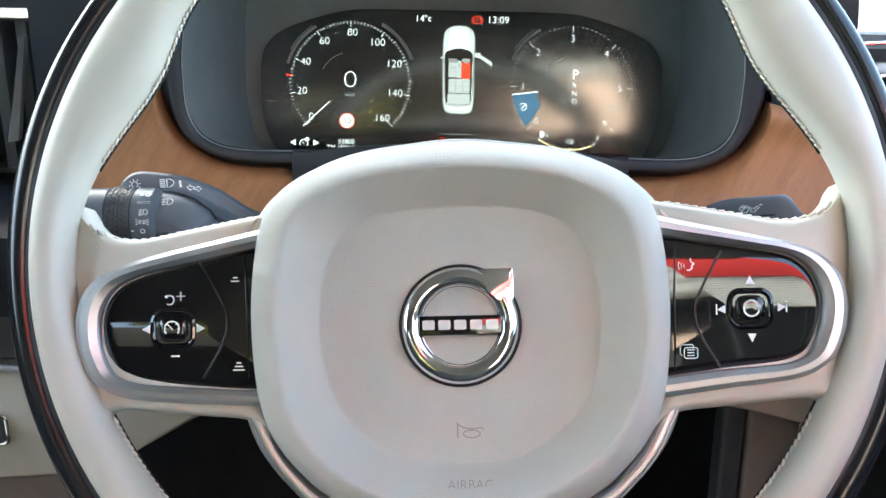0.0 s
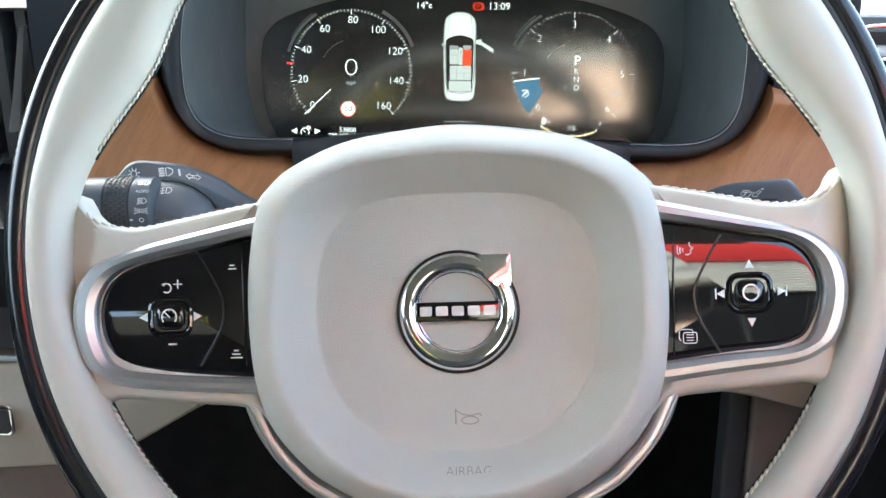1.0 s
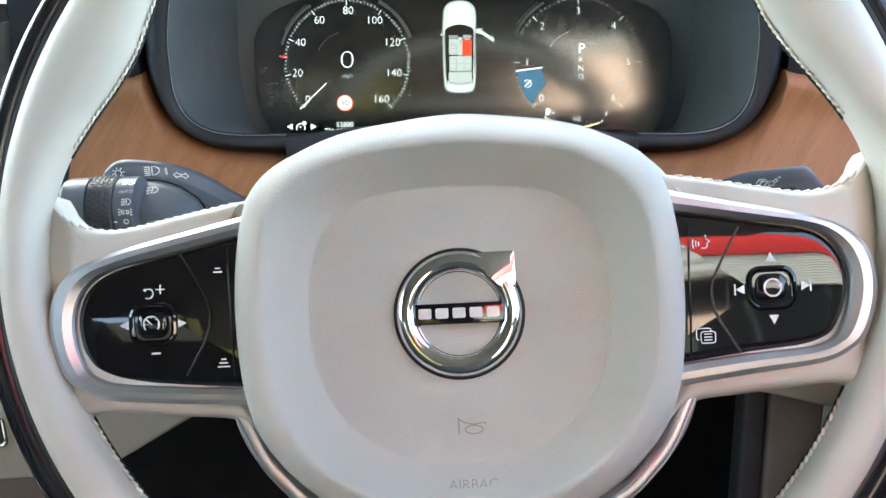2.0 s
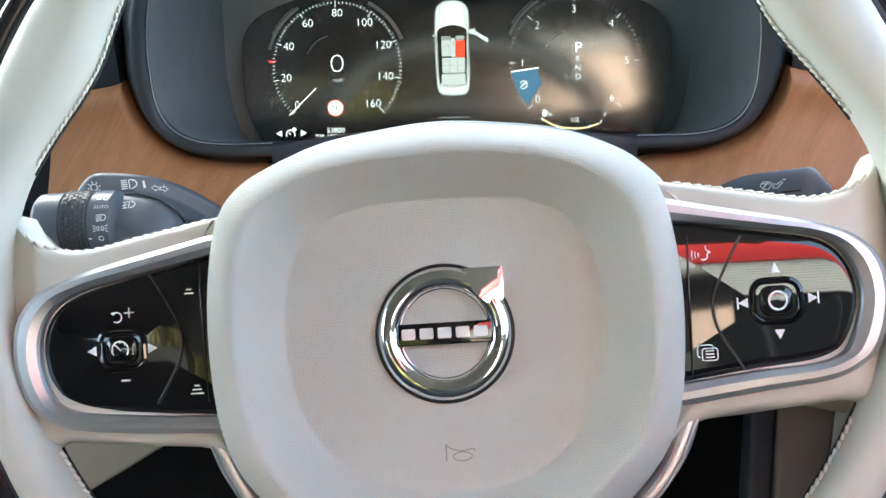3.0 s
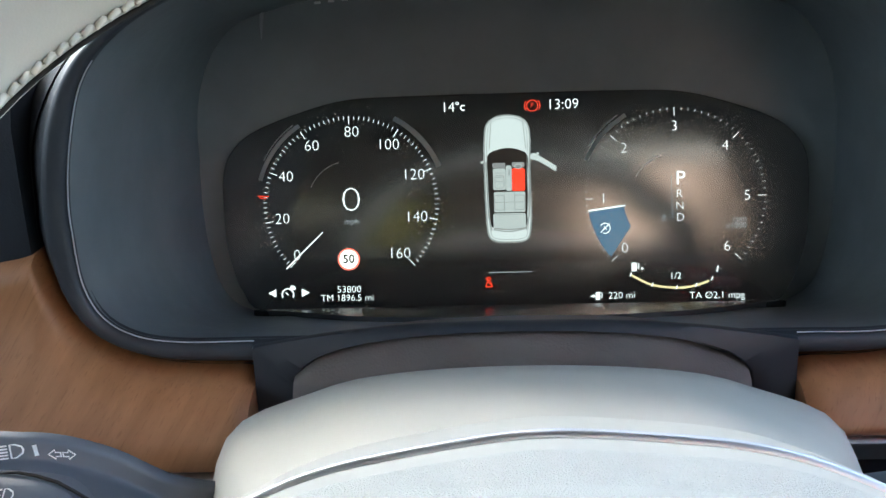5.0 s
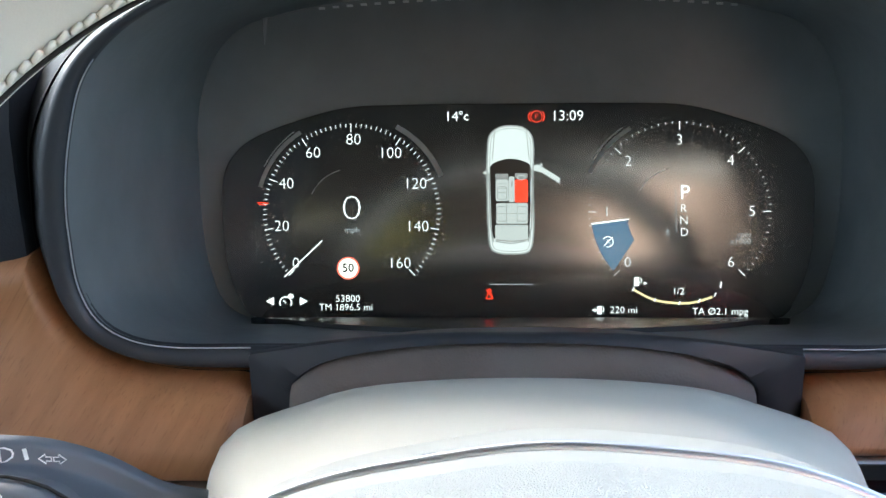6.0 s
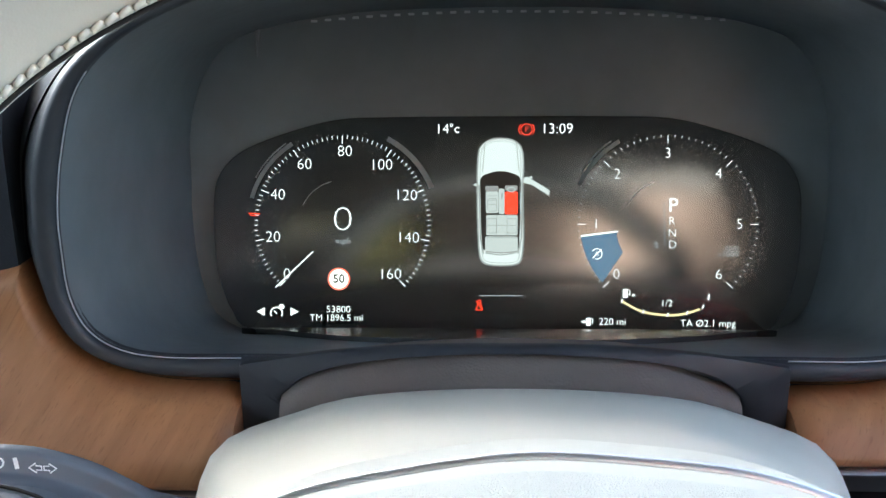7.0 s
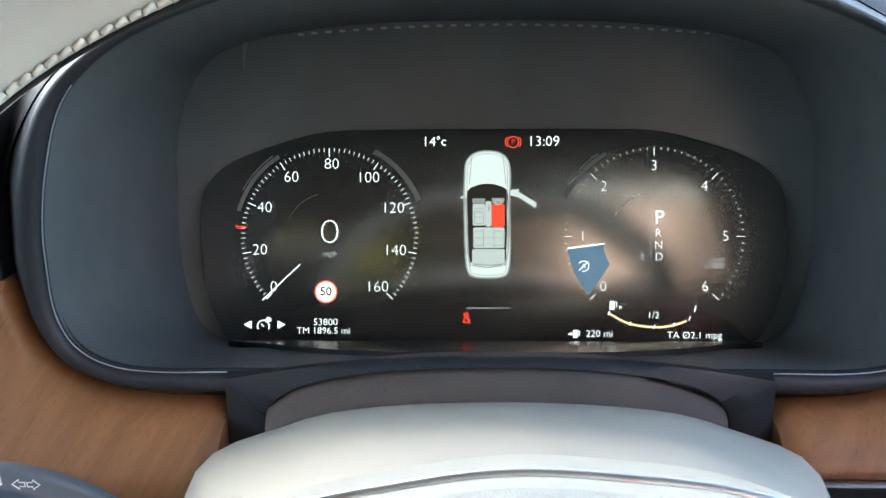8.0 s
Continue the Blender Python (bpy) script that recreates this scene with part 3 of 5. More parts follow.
def hub_ring(wheel):
    """The bright line round the airbag cover: low at the spokes, further back above."""
    o = offset(HUB, .0070)
    bm = bmesh.new()
    path = []
    for x, z in o:
        k = min(1, max(0, (z + .02) / .08))
        path.append((x * (1 - .008 * k), .016 + .025 * k * k, z))
    tube(bm, path, .0016, 8, True)
    part("bright_ring", bm, SATIN, wheel, "thin silver line round the airbag cover", sharp=0)
    # the dark gap between the cover and the spokes
    for s in (-1, 1):
        run = sorted(((x, z) for x, z in offset(HUB, .0030) if x * s > .05 and -.029 < z < .047), key=lambda p: p[1])
        bm = bmesh.new()
        tube(bm, [(x, .0096 + .0014 * (i / len(run)), z) for i, (x, z) in enumerate(run)], [.0017 * min(1.0, .2 + .2 * i, .2 + .2 * (len(run) - 1 - i)) for i in range(len(run))], 8)
        part("gap", bm, SEAM, wheel, "dark gap beside the airbag cover", sharp=0)
    bm = bmesh.new()
    rings = [at_y(offset(HUB, .0050), .030), at_y(offset(HUB, .0072), .043), at_y(offset(HUB, .0090), .052), at_y(offset(HUB, .010), .072), at_y(offset(HUB, -.02), .078)]
    loft(bm, rings)
    part("rear_cover", bm, CREAM, wheel, "cream rear cover of the hub")
    # lower silver trim that carries on from both spokes round the foot of the hub
    half = [(.0840, -.0280), (.0818, -.0345), (.0742, -.0500), (.0655, -.0603), (.0560, -.0682), (.0300, -.0808)]
    foot = spline(half + [(0, -.0850)] + [(-x, z) for x, z in reversed(half)], 80, closed=False)
    bm = bmesh.new()
    rings = []
    for i, (x, z) in enumerate(foot):
        a, b = foot[max(i - 1, 0)], foot[min(i + 1, len(foot) - 1)]
        t = (b - a) / np.linalg.norm(b - a)
        nx, nz = t[1], -t[0]
        if nx * x + nz * z < 0:
            nx, nz = -nx, -nz
        rings.append([(x + nx * u, y, z + nz * u) for u, y in ((-.0006, .0150), (-.0004, .0118), (.0004, .0100), (.0012, .0096), (.0028, .0094), (.0036, .0097), (.0041, .0106), (.0043, .0102), (.0050, .0104), (.0054, .0116), (.0055, .022), (-.0004, .022))])
    loft(bm, rings)
    part("lower_trim", bm, SATIN, wheel, "silver trim below the hub", sharp=30)
    # short silver wedges where the frames meet the hub above the spokes
    for s in (-1, 1):
        run = spline([(.0858, .0325), (.0850, .0370), (.0836, .0415), (.0815, .0455)], 16, closed=False)
        rings = []
        for i, (x, z) in enumerate(run):
            w = .0036 * (1 - (i / 15) ** 1.6) + .0005
            rings.append([(s * (x + u * w), y, z + .45 * u * w) for u, y in ((0, .016), (.05, .0102), (.3, .0078), (.7, .0078), (1, .0098), (1.05, .018))])
        bm = bmesh.new()
        loft(bm, rings)
        part("upper_wedge", bm, SATIN, wheel, "silver wedge beside the hub", sharp=35)


def steering_wheel():
    wheel = thing("steering_wheel", WHEEL, "cream leather steering wheel with silver frames and gloss black button pads", "steering wheel")
    pad = hub_pad(wheel)
    rim(wheel)
    for s in (-1, 1):
        spoke(wheel, s)
        pad_frame(wheel, s)
        button_pad(wheel, s)
    emblem(wheel)
    hub_ring(wheel)
    wheel_marks(pad)


steering_wheel()

# ---- instrument panel: places relative to the wheel's centre, x right, y ahead, z up ----
SCREEN = BASE @ pose(-0.0008, 0.3905, 0.0205, -16, 0, 0)
GLASS_EDGE = spline(mirrored([(0, .0500), (.057, .0498), (.085, .0486), (.108, .0430), (.131, .0345), (.1430, .0255), (.1490, .0120), (.1490, -.0150), (.1465, -.0330),
                              (.1395, -.0505), (.1270, -.0592), (.060, -.0596), (0, -.0600)]), 160)
RING_OUT = mirrored([(0, .166), (.060, .160), (.100, .150), (.136, .133), (.162, .116), (.177, .098), (.186, .078), (.1885, .055), (.1890, .040), (.1845, .0205), (.1742, .0030), (.1565, -.0085),
                     (.1355, -.0134), (.105, -.0141), (.050, -.0141), (0, -.0141)])
RING_IN = mirrored([(0, .155), (.055, .150), (.092, .142), (.124, .131), (.145, .119), (.159, .103), (.167, .079), (.1705, .059), (.1710, .044), (.1700, .025), (.164, .011), (.152, .003),
                    (.134, 0), (.105, 0), (.050, 0), (0, 0)])
BACK = mirrored([(0, .122), (.055, .121), (.092, .118), (.120, .113), (.140, .106), (.153, .092), (.160, .075), (.163, .057), (.163, .040), (.163, .015), (.160, -.012), (.152, -.033),
                 (.134, -.042), (.105, -.042), (.050, -.042), (0, -.042)])


def instrument_hood():
    hood = thing("instrument_hood", BASE, "deep black hood over the driver's instruments", "instrument hood")
    ro, ri, bk = (spline(o, 200) for o in (RING_OUT, RING_IN, BACK))
    mid = blend(ri, bk, .45)
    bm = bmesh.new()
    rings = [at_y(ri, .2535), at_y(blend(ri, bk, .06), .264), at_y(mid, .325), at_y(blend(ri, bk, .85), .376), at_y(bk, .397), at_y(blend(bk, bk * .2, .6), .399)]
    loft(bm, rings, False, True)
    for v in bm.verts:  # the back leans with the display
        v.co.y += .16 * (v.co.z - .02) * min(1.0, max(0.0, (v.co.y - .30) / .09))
    part("cavity", bm, CAVITY, hood, "smooth black walls round the display, lightened for haze")
    bm = bmesh.new()
    rings = [at_y(blend(ri, ro, u), y) for u, y in ((0, .2560), (.02, .2505), (.06, .2492), (.16, .2482), (.34, .2477), (.46, .2482), (.54, .2500), (.60, .2532), (.80, .2580), (1, .2640), (1, .275))]
    loft(bm, rings, False, False)
    part("lip", bm, LIPBLACK, hood, "black rounded lip of the opening", sharp=50)
    bm = bmesh.new()
    deep = np.array([(x, z if z > .03 else .03 - (.03 - z) * 2.6) for x, z in ro])
    rings = [at_y(ro, .262), at_y(blend(offset(ro, .010), offset(deep, .010), .35), .280), at_y(offset(deep, .014), .32), at_y(offset(deep, .014), .42), at_y(deep, .50)]
    loft(bm, rings, False, True)
    part("cowl", bm, SOFT, hood, "grained black cowl", sharp=60)
    # row of small slots above the display; their lit tips are painted light grey
    bm = bmesh.new()
    box(bm, -.0014, .0014, -.0011, .001, -.0005, .0005)
    me = finish(bm, "slot_rib", material("rib_highlight_grey", (.46, .48, .50), .4), 40)
    for i in range(30):
        x = -.094 + i * .0068
        ob = new("slot_rib", me)
        ob.parent = hood
        ob.location = (x, .3940, .1212 - .0045 * (x / .1) ** 2)
    # creases painted lighter than the back panel, for their highlight
    for s in (-1, 1):
        bm = bmesh.new()
        run = [(.099, .1182), (.110, .1163), (.1225, .1140), (.1250, .1122), (.1256, .1060), (.1258, .0990)]
        if s > 0:
            run = run[:3]
        tube(bm, [(s * x, .4090 - .16 * (.1182 - z), z) for x, z in run], [.0004, .0010, .0012, .0011, .0008, .0002][:len(run)], 8)
        part("crease", bm, CREASE, hood, "soft raised crease of the back panel", sharp=0)
    # the glint on the lip's edge, painted in as a thin light bar
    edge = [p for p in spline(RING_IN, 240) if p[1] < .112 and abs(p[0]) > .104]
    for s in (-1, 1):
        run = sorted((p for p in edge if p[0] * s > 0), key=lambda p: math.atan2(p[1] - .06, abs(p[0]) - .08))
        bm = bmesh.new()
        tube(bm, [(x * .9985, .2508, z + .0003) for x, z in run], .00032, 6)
        part("lip_glint", bm, LIPGLINT, hood, "thin glint painted along the edge of the lip", sharp=0)
    # glossy ledge below the display
    bm = bmesh.new()
    floor_line = ((.285, -.0060), (.3233, -.0163), (.3685, -.0331), (.3800, -.0375))
    rows = []
    for x in np.linspace(-.130, .130, 27):
        ys = np.linspace(.290 + .062 * abs(x / .130) ** 3, .380, 5)
        zs = np.interp(ys, [p[0] for p in floor_line], [p[1] for p in floor_line])
        rows.append([(x, y, z) for y, z in zip(ys, zs)] + [(x, .380, -.045), (x, ys[0], -.030)])
    loft(bm, rows)
    part("ledge", bm, FLOORBLACK, hood, "glossy black ledge below the display")
    # arch over the steering column, with its two legs
    outer = [(.1055, -.095), (.1055, -.050), (.1055, -.016), (.1055, -.0040), (.1053, -.0008), (.1036, -.0001), (.0985, .0005), (.0890, .0019), (.0700, .0045), (.0450, .0066), (.0200, .0075)]
    inner = [(.0870, -.095), (.0872, -.050), (.0874, -.0200), (.0873, -.0170), (.0871, -.0145), (.0862, -.0120), (.0825, -.0080), (.0750, -.0034), (.0620, .0004), (.0420, .0034), (.0190, .0049)]
    top = curve(outer + [(0, .0076)] + [(-x, z) for x, z in reversed(outer)])
    low = curve(inner + [(0, .0052)] + [(-x - .001, z) for x, z in reversed(inner)])
    bm = bmesh.new()
    rows = []
    for (x0, z0), (x1, z1) in zip(top, low):
        rows.append([(x0, .300, z0 - .024), (x0, .2560, z0 - .0025), (x0, .2500, z0 - .0004), (.03 * x1 + .97 * x0, .2470, .06 * z1 + .94 * z0), (.5 * x1 + .5 * x0, .2452, .5 * z1 + .5 * z0), (.95 * x1 + .05 * x0, .2440, .95 * z1 + .05 * z0), (x1, .2448, z1), (x1, .2620, z1 - .003)])
    loft(bm, rows, closed=False)
    part("arch", bm, LIPBLACK, hood, "black arch over the steering column", sharp=50)
    return hood


def dial_ticks(k, cx, cz, r, span, steps, big, small_w, r_small=.0026, r_big=.0046):
    for i in range(steps + 1):
        a = radians(-span + 2 * span * i / steps)
        long_one = i % big == 0
        d = r_big if long_one else r_small
        w = small_w * (1.6 if long_one else 1.0)
        k.stroke([(cx + q * math.sin(a), cz + q * math.cos(a)) for q in (r - d, r)], w)


EDGE_GREY = material("grey_light_edge", (.25, .265, .27), .3)
SEAT_WHITE = light_ink("seat_white", (.58, .68, .72), .066)
DOOR_WHITE = light_ink("door_white", (.58, .68, .72), .078)


def display():
    d = thing("instrument_display", SCREEN, "wide dark instrument display, switched on, with two round dials", "display")
    bm = bmesh.new()
    slab(bm, GLASS_EDGE, 0.0, .014, .0008)
    glass = part("glass", bm, GLASS, d, "glossy dark display glass")
    lcx, lcz, rcx, rcz, R = -.0827, -.0050, .0826, -.0052, .0455
    speed = Ink(-.0003)
    dial_ticks(speed, lcx, lcz, R, 134.5, 80, 10, .00022, .0020, .0044)
    sp = tagged(speed.done("speed_dial", INK, d, "white speed scale from 0 to 160"), kind="stuff")
    for i, (x, z) in enumerate(((-.1122, -.0307), (-.1193, -.0117), (-.1168, .0100), (-.1030, .0256), (-.0822, .0322), (-.0635, .0252), (-.0508, .0096), (-.0498, -.0121), (-.0590, -.0307))):
        Ink(-.0003).word(str(20 * i), x + .0008, z, .0080, bold=-.022).done("numeral", INK, sp)
    Ink(-.0003).word("0", lcx + .0002, lcz + .0020, .0185, wide=1.28, bold=-.03).done("speed_figure", INK, sp)
    k = Ink(-.0003)
    k.word("mph", lcx + .0003, -.0137, .0045)
    k.done("unit", INK_DIM, sp)
    k = Ink(-.0005)
    k.stroke([(-.1172, -.0375), (-.1060, -.0268), (-.0977, -.0190)], .00055)
    k.done("needle", INK, sp)
    k = Ink(-.0004)
    k.stroke([(-.1312, .0006), (-.1252, .0002)], .0005).stroke([(-.1305, -.0004), (-.1265, -.0008)], .0004)
    k.done("red_mark", INK_RED, sp)
    for r, a0, a1, w in ((.0486, -74, -32, .0022), (.0506, -62, -35, .0006), (.0494, 28, 68, .0026), (.0225, -65, -15, .0003)):
        Ink(-.0004).arc(lcx, lcz, r, a0, a1, w).done("dial_edge", EDGE_GREY, sp)
    # speed limit sign
    k = Ink(-.0004)
    k.disc(-.0845, -.0331, .0049)
    sign = k.done("limit_sign", light_ink("sign_white", (.9, .95, .95), .15), sp)
    k = Ink(-.0006)
    k.arc(-.0845, -.0331, .0053, 0, 360, .0008, 48)
    k.done("sign_ring", light_ink("sign_red", (1, .16, .12), .14), sign)
    k = Ink(-.0007)
    k.word("50", -.0845, -.0331, .0062, bold=.02)
    k.done("sign_number", material("sign_grey", (.02, .02, .02), .6), sign)
    k = Ink(-.0003)
    k.word("53800", -.0848, -.0488, .0051)
    k.done("odometer", INK, sp)
    Ink(-.0003).word("TM 1896.5 mi", -.0858, -.0532, .0049).done("trip_meter", INK, sp)
    k = Ink(-.0003)
    k.tri(-.1244, -.0500, .0026, 180).tri(-.1080, -.0500, .0026, 0)
    k.arc(-.1168, -.0508, .0030, -120, 120, .0006).stroke([(-.1180, -.0496), (-.1166, -.0510)], .0005)
    k.poly([(-.1156, -.0485), (-.1130, -.0485), (-.1126, -.0474), (-.1136, -.0462), (-.1150, -.0462), (-.1158, -.0474)])
    k.done("cruise_symbol", INK, sp)
    # revolution dial
    rev = Ink(-.0003)
    dial_ticks(rev, rcx, rcz, R, 134.5, 60, 10, .00020, .0013, .0042)
    rv = tagged(rev.done("rev_dial", INK, d, "white revolution scale from 0 to 6"), kind="stuff")
    for i in range(7):
        a = radians(-134.5 + 269 * i / 6)
        Ink(-.0003).word(str(i), rcx + .0360 * math.sin(a), rcz + .0360 * math.cos(a), .0076, bold=-.022).done("numeral", INK, rv)
    for w, x, z, q in (("P", .0853, .0044, .0100), ("R", .0847, -.0034, .0058), ("N", .0849, -.0095, .0058), ("D", .0851, -.0154, .0058)):
        Ink(-.0003).word(w, x, z, q, bold=0 if w == "P" else -.016).done("gear_letter", INK, rv)
    k = Ink(-.0003)
    k.stroke([(.0808, .0062), (.0811, -.0154), (.0799, -.0154)], .0003)
    k.done("gear_line", INK_DIM, rv)
    Ink(-.0003).word("±", .0768, -.0150, .0060).done("gear_sign", INK_DIM, rv)
    Ink(-.0003).word("rpm", .1147, -.0166, .0042).done("unit", INK_DIM, rv)
    Ink(-.0003).word("x1000", .1129, -.0200, .0042).done("unit", INK_DIM, rv)
    k = Ink(-.0003)
    k.poly([(.0390, -.0112), (.0577, -.0088)] + [(rcx + .0262 * math.sin(radians(a)), rcz + .0262 * math.cos(radians(a))) for a in np.linspace(-98, -122, 8)]
           + [(rcx + .0440 * math.sin(radians(a)), rcz + .0440 * math.cos(radians(a))) for a in np.linspace(-132, -99, 10)])
    k.done("blue_sector", INK_BLUE, rv, "blue sector of the dial")
    k = Ink(-.0005)
    k.stroke([(.0388, -.0110), (.0577, -.0086)], .0008)
    k.arc(.0470, -.0200, .0026, -60, 200, .0004).stroke([(.0448, -.0222), (.0494, -.0176)], .0004).word("A", .0470, -.0200, .0034)
    k.done("rev_needle", INK, rv)
    for r, a0, a1, w in ((.0488, -66, -30, .0020), (.0510, -58, -34, .0006), (.0225, -60, -18, .0003)):
        Ink(-.0004).arc(rcx, rcz, r, a0, a1, w).done("dial_edge", EDGE_GREY, rv)
    k = Ink(-.0004)
    fuel = spline([(.0597, -.0440), (.0700, -.0492), (.0827, -.0510), (.0915, -.0502), (.0990, -.0478)], 30, False)
    k.stroke(fuel, .0011)
    k.done("fuel_arc", INK_GOLD, rv, "pale gold fuel arc")
    k = Ink(-.0005)
    for x, z in ((.0597, -.0438), (.0705, -.0492), (.0827, -.0508), (.0925, -.0497), (.1005, -.0466)):
        k.stroke([(x - .0004, z - .0010), (x + .0004, z + .0010)], .0005)
    k.stroke([(.1030, -.0432), (.1036, -.0402)], .0006)
    k.word("1/2", .0822, -.0450, .0048)
    for x, z, q in ((.0618, -.0400, 1.0), (.0432, -.0545, .9)):
        k.poly([(x - .0016 * q, z - .0022 * q), (x + .0008 * q, z - .0022 * q), (x + .0008 * q, z + .0022 * q), (x - .0016 * q, z + .0022 * q)])
        k.stroke([(x + .0008 * q, z), (x + .0018 * q, z - .0012 * q), (x + .0020 * q, z + .0012 * q), (x + .0012 * q, z + .0020 * q)], .0004)
    k.tri(.0656, -.0409, .0010, 0).stroke([(.0392, -.0545), (.0406, -.0545)], .0006).tri(.0410, -.0545, .0011, 0)
    Ink(-.0003).word("220 mi", .0550, -.0545, .0050).done("range_figure", INK, rv)
    Ink(-.0003).word("TA Ø2.1 mpg", .1030, -.0552, .0050).done("fuel_figure", INK, rv)
    k.done("fuel_line", INK, rv)
    # top line
    Ink(-.0003).word("14", -.0315, .0433, .0072).word("°c", -.0254, .0435, .0064, bold=.0).done("temperature", INK, d)
    Ink(-.0003).word("13:09", .0268, .0433, .0074).done("clock", INK, d)
    k = Ink(-.0003)
    k.arc(.0113, .0432, .0028, 0, 360, .00042, 36).arc(.0113, .0432, .0039, 50, 130, .00042, 12).arc(.0113, .0432, .0039, 230, 310, .00042, 12).word("P", .0113, .0432, .0038)
    k.done("brake_lamp", INK_RED, d, "red parking brake lamp")
    k = Ink(-.0003)
    k.arc(-.0125, -.0446, .0008, 0, 360, .0005, 16).stroke([(-.0143, -.0487), (-.0133, -.0462), (-.0117, -.0462), (-.0107, -.0487)], .0005).stroke([(-.0143, -.0487), (-.0107, -.0487)], .0005).stroke([(-.0144, -.0440), (-.0110, -.0484)], .0004)
    k.done("belt_lamp", INK_RED, d, "red seat belt lamp")
    k = Ink(-.0003)
    k.stroke([(-.0125, -.0414), (.0095, -.0414)], .0003)
    k.done("top_rule", INK_DIM, d)
    car_picture(d)
    return d


CAR_SHADE = light_ink("car_shade", (.34, .37, .40), .06)


def car_picture(d):
    """The picture of a car from above on the display, its front door open."""
    body = spline([(-.0016, .0390), (.0050, .0378), (.0092, .0335), (.0102, .0250), (.0098, .0150), (.0100, 0), (.0102, -.0120), (.0092, -.0225), (.0060, -.0258), (-.0018, -.0264),
                   (-.0092, -.0256), (-.0124, -.0222), (-.0134, -.0120), (-.0138, 0), (-.0140, .0150), (-.0138, .0250), (-.0128, .0335), (-.0084, .0378)], 80)
    k = Ink(-.0003)
    k.poly([tuple(p) for p in body])
    car = k.done("car_picture", light_ink("car_white", (.72, .84, .90), .074), d, "picture of a white car from above")
    k = Ink(-.0006)
    k.stroke(offset(body, -.0004), .0007, True).stroke(offset(body, -.0017), .0003, True)
    k.stroke([(-.0098, .0360), (-.0110, .0215)], .0004).stroke([(.0062, .0360), (.0076, .0215)], .0004)
    k.stroke(spline([(-.0095, -.0195), (-.0018, -.0206), (.0060, -.0195)], 12, False), .0006)
    k.stroke([(-.0128, .015), (-.0120, -.012), (-.0104, -.020)], .0007).stroke([(.0092, .015), (.0088, -.012), (.0070, -.020)], .0007)
    k.done("car_line", light_ink("car_grey", (.30, .34, .36), .07), car)
    k = Ink(-.0005)
    k.poly([tuple(p) for p in spline([(-.0120, .0182), (-.0070, .0212), (-.0018, .0220), (.0034, .0212), (.0084, .0182), (.0084, .0095), (.0082, -.0020), (.0078, -.0120), (.0070, -.0180), (-.0018, -.0186), (-.0106, -.0180),
                                          (-.0114, -.0120), (-.0118, -.0020), (-.0120, .0095)], 60)])
    k.done("cabin", material("cabin_dark", (.012, .013, .014), .4), car)
    for x, z, w, h in ((-.0061, .0062, .0064, .0110), (-.0013, .0066, .0030, .0130), (-.0011, -.0055, .0160, .0104), (-.0013, -.0153, .0166, .0082)):
        Ink(-.0007).poly(rounded(w, h, .0008, 3, x, z)).done("seat", SEAT_WHITE, car)
    Ink(-.0007).poly(rounded(.0066, .0026, .0005, 3, -.0062, .0132)).done("facia", CAR_SHADE, car)
    Ink(-.0007).poly(rounded(.0064, .0026, .0005, 3, .0036, .0134)).done("facia", CAR_SHADE, car)
    k = Ink(-.0009)
    for x, z, w, h in ((-.0061, .0048, .0046, .0064), (-.0064, -.0058, .0050, .0074), (.0040, -.0058, .0050, .0074)):
        k.stroke(rounded(w, h, .0007, 3, x, z), .00026, True)
        k.stroke([(x - w * .42, z + .0002), (x + w * .42, z + .0002)], .00022)
    for z in (.0094, .0072):
        k.stroke([(-.0084, z), (-.0038, z)], .00022)
    k.stroke([(-.0038, -.0004), (-.0038, -.0105)], .00022).stroke([(.0015, -.0004), (.0015, -.0105)], .00022).stroke([(-.0038, -.0056), (.0015, -.0056)], .00022)
    k.stroke(spline([(-.0094, -.0188), (-.0013, -.0196), (.0068, -.0188)], 12, False), .0006).stroke([(-.0010, .0110), (-.0012, .0080)], .0006)
    k.stroke([(-.0092, -.0118), (.0068, -.0118)], .00024)
    k.done("seat_lines", CAR_SHADE, car)
    k = Ink(-.0009)
    k.stroke([(.0036 + .0019 * math.cos(a), .0126 + .0011 * math.sin(a)) for a in np.linspace(0, 2 * math.pi, 20, endpoint=False)], .0005, True)
    k.done("wheel_picture", SEAT_WHITE, car)
    k = Ink(-.0007)
    k.poly(rounded(.0066, .0116, .0008, 3, .0036, .0058))
    k.done("red_seat", INK_RED, car, "driver's seat marked in red")
    k = Ink(-.0004)
    k.poly([(.0096, .0185), (.0118, .0192), (.0232, .0122), (.0228, .0094), (.0140, .0150), (.0098, .0160)])
    k.done("open_door", DOOR_WHITE, car)
    k = Ink(-.0005)
    k.poly([(.0118, .0182), (.0138, .0196), (.0146, .0190), (.0132, .0174)])
    k.done("mirror", DOOR_WHITE, car)
    Ink(-.0004).poly([(-.0140, .0160), (-.0158, .0152), (-.0152, .0142), (-.0138, .0148)]).done("mirror", DOOR_WHITE, car)


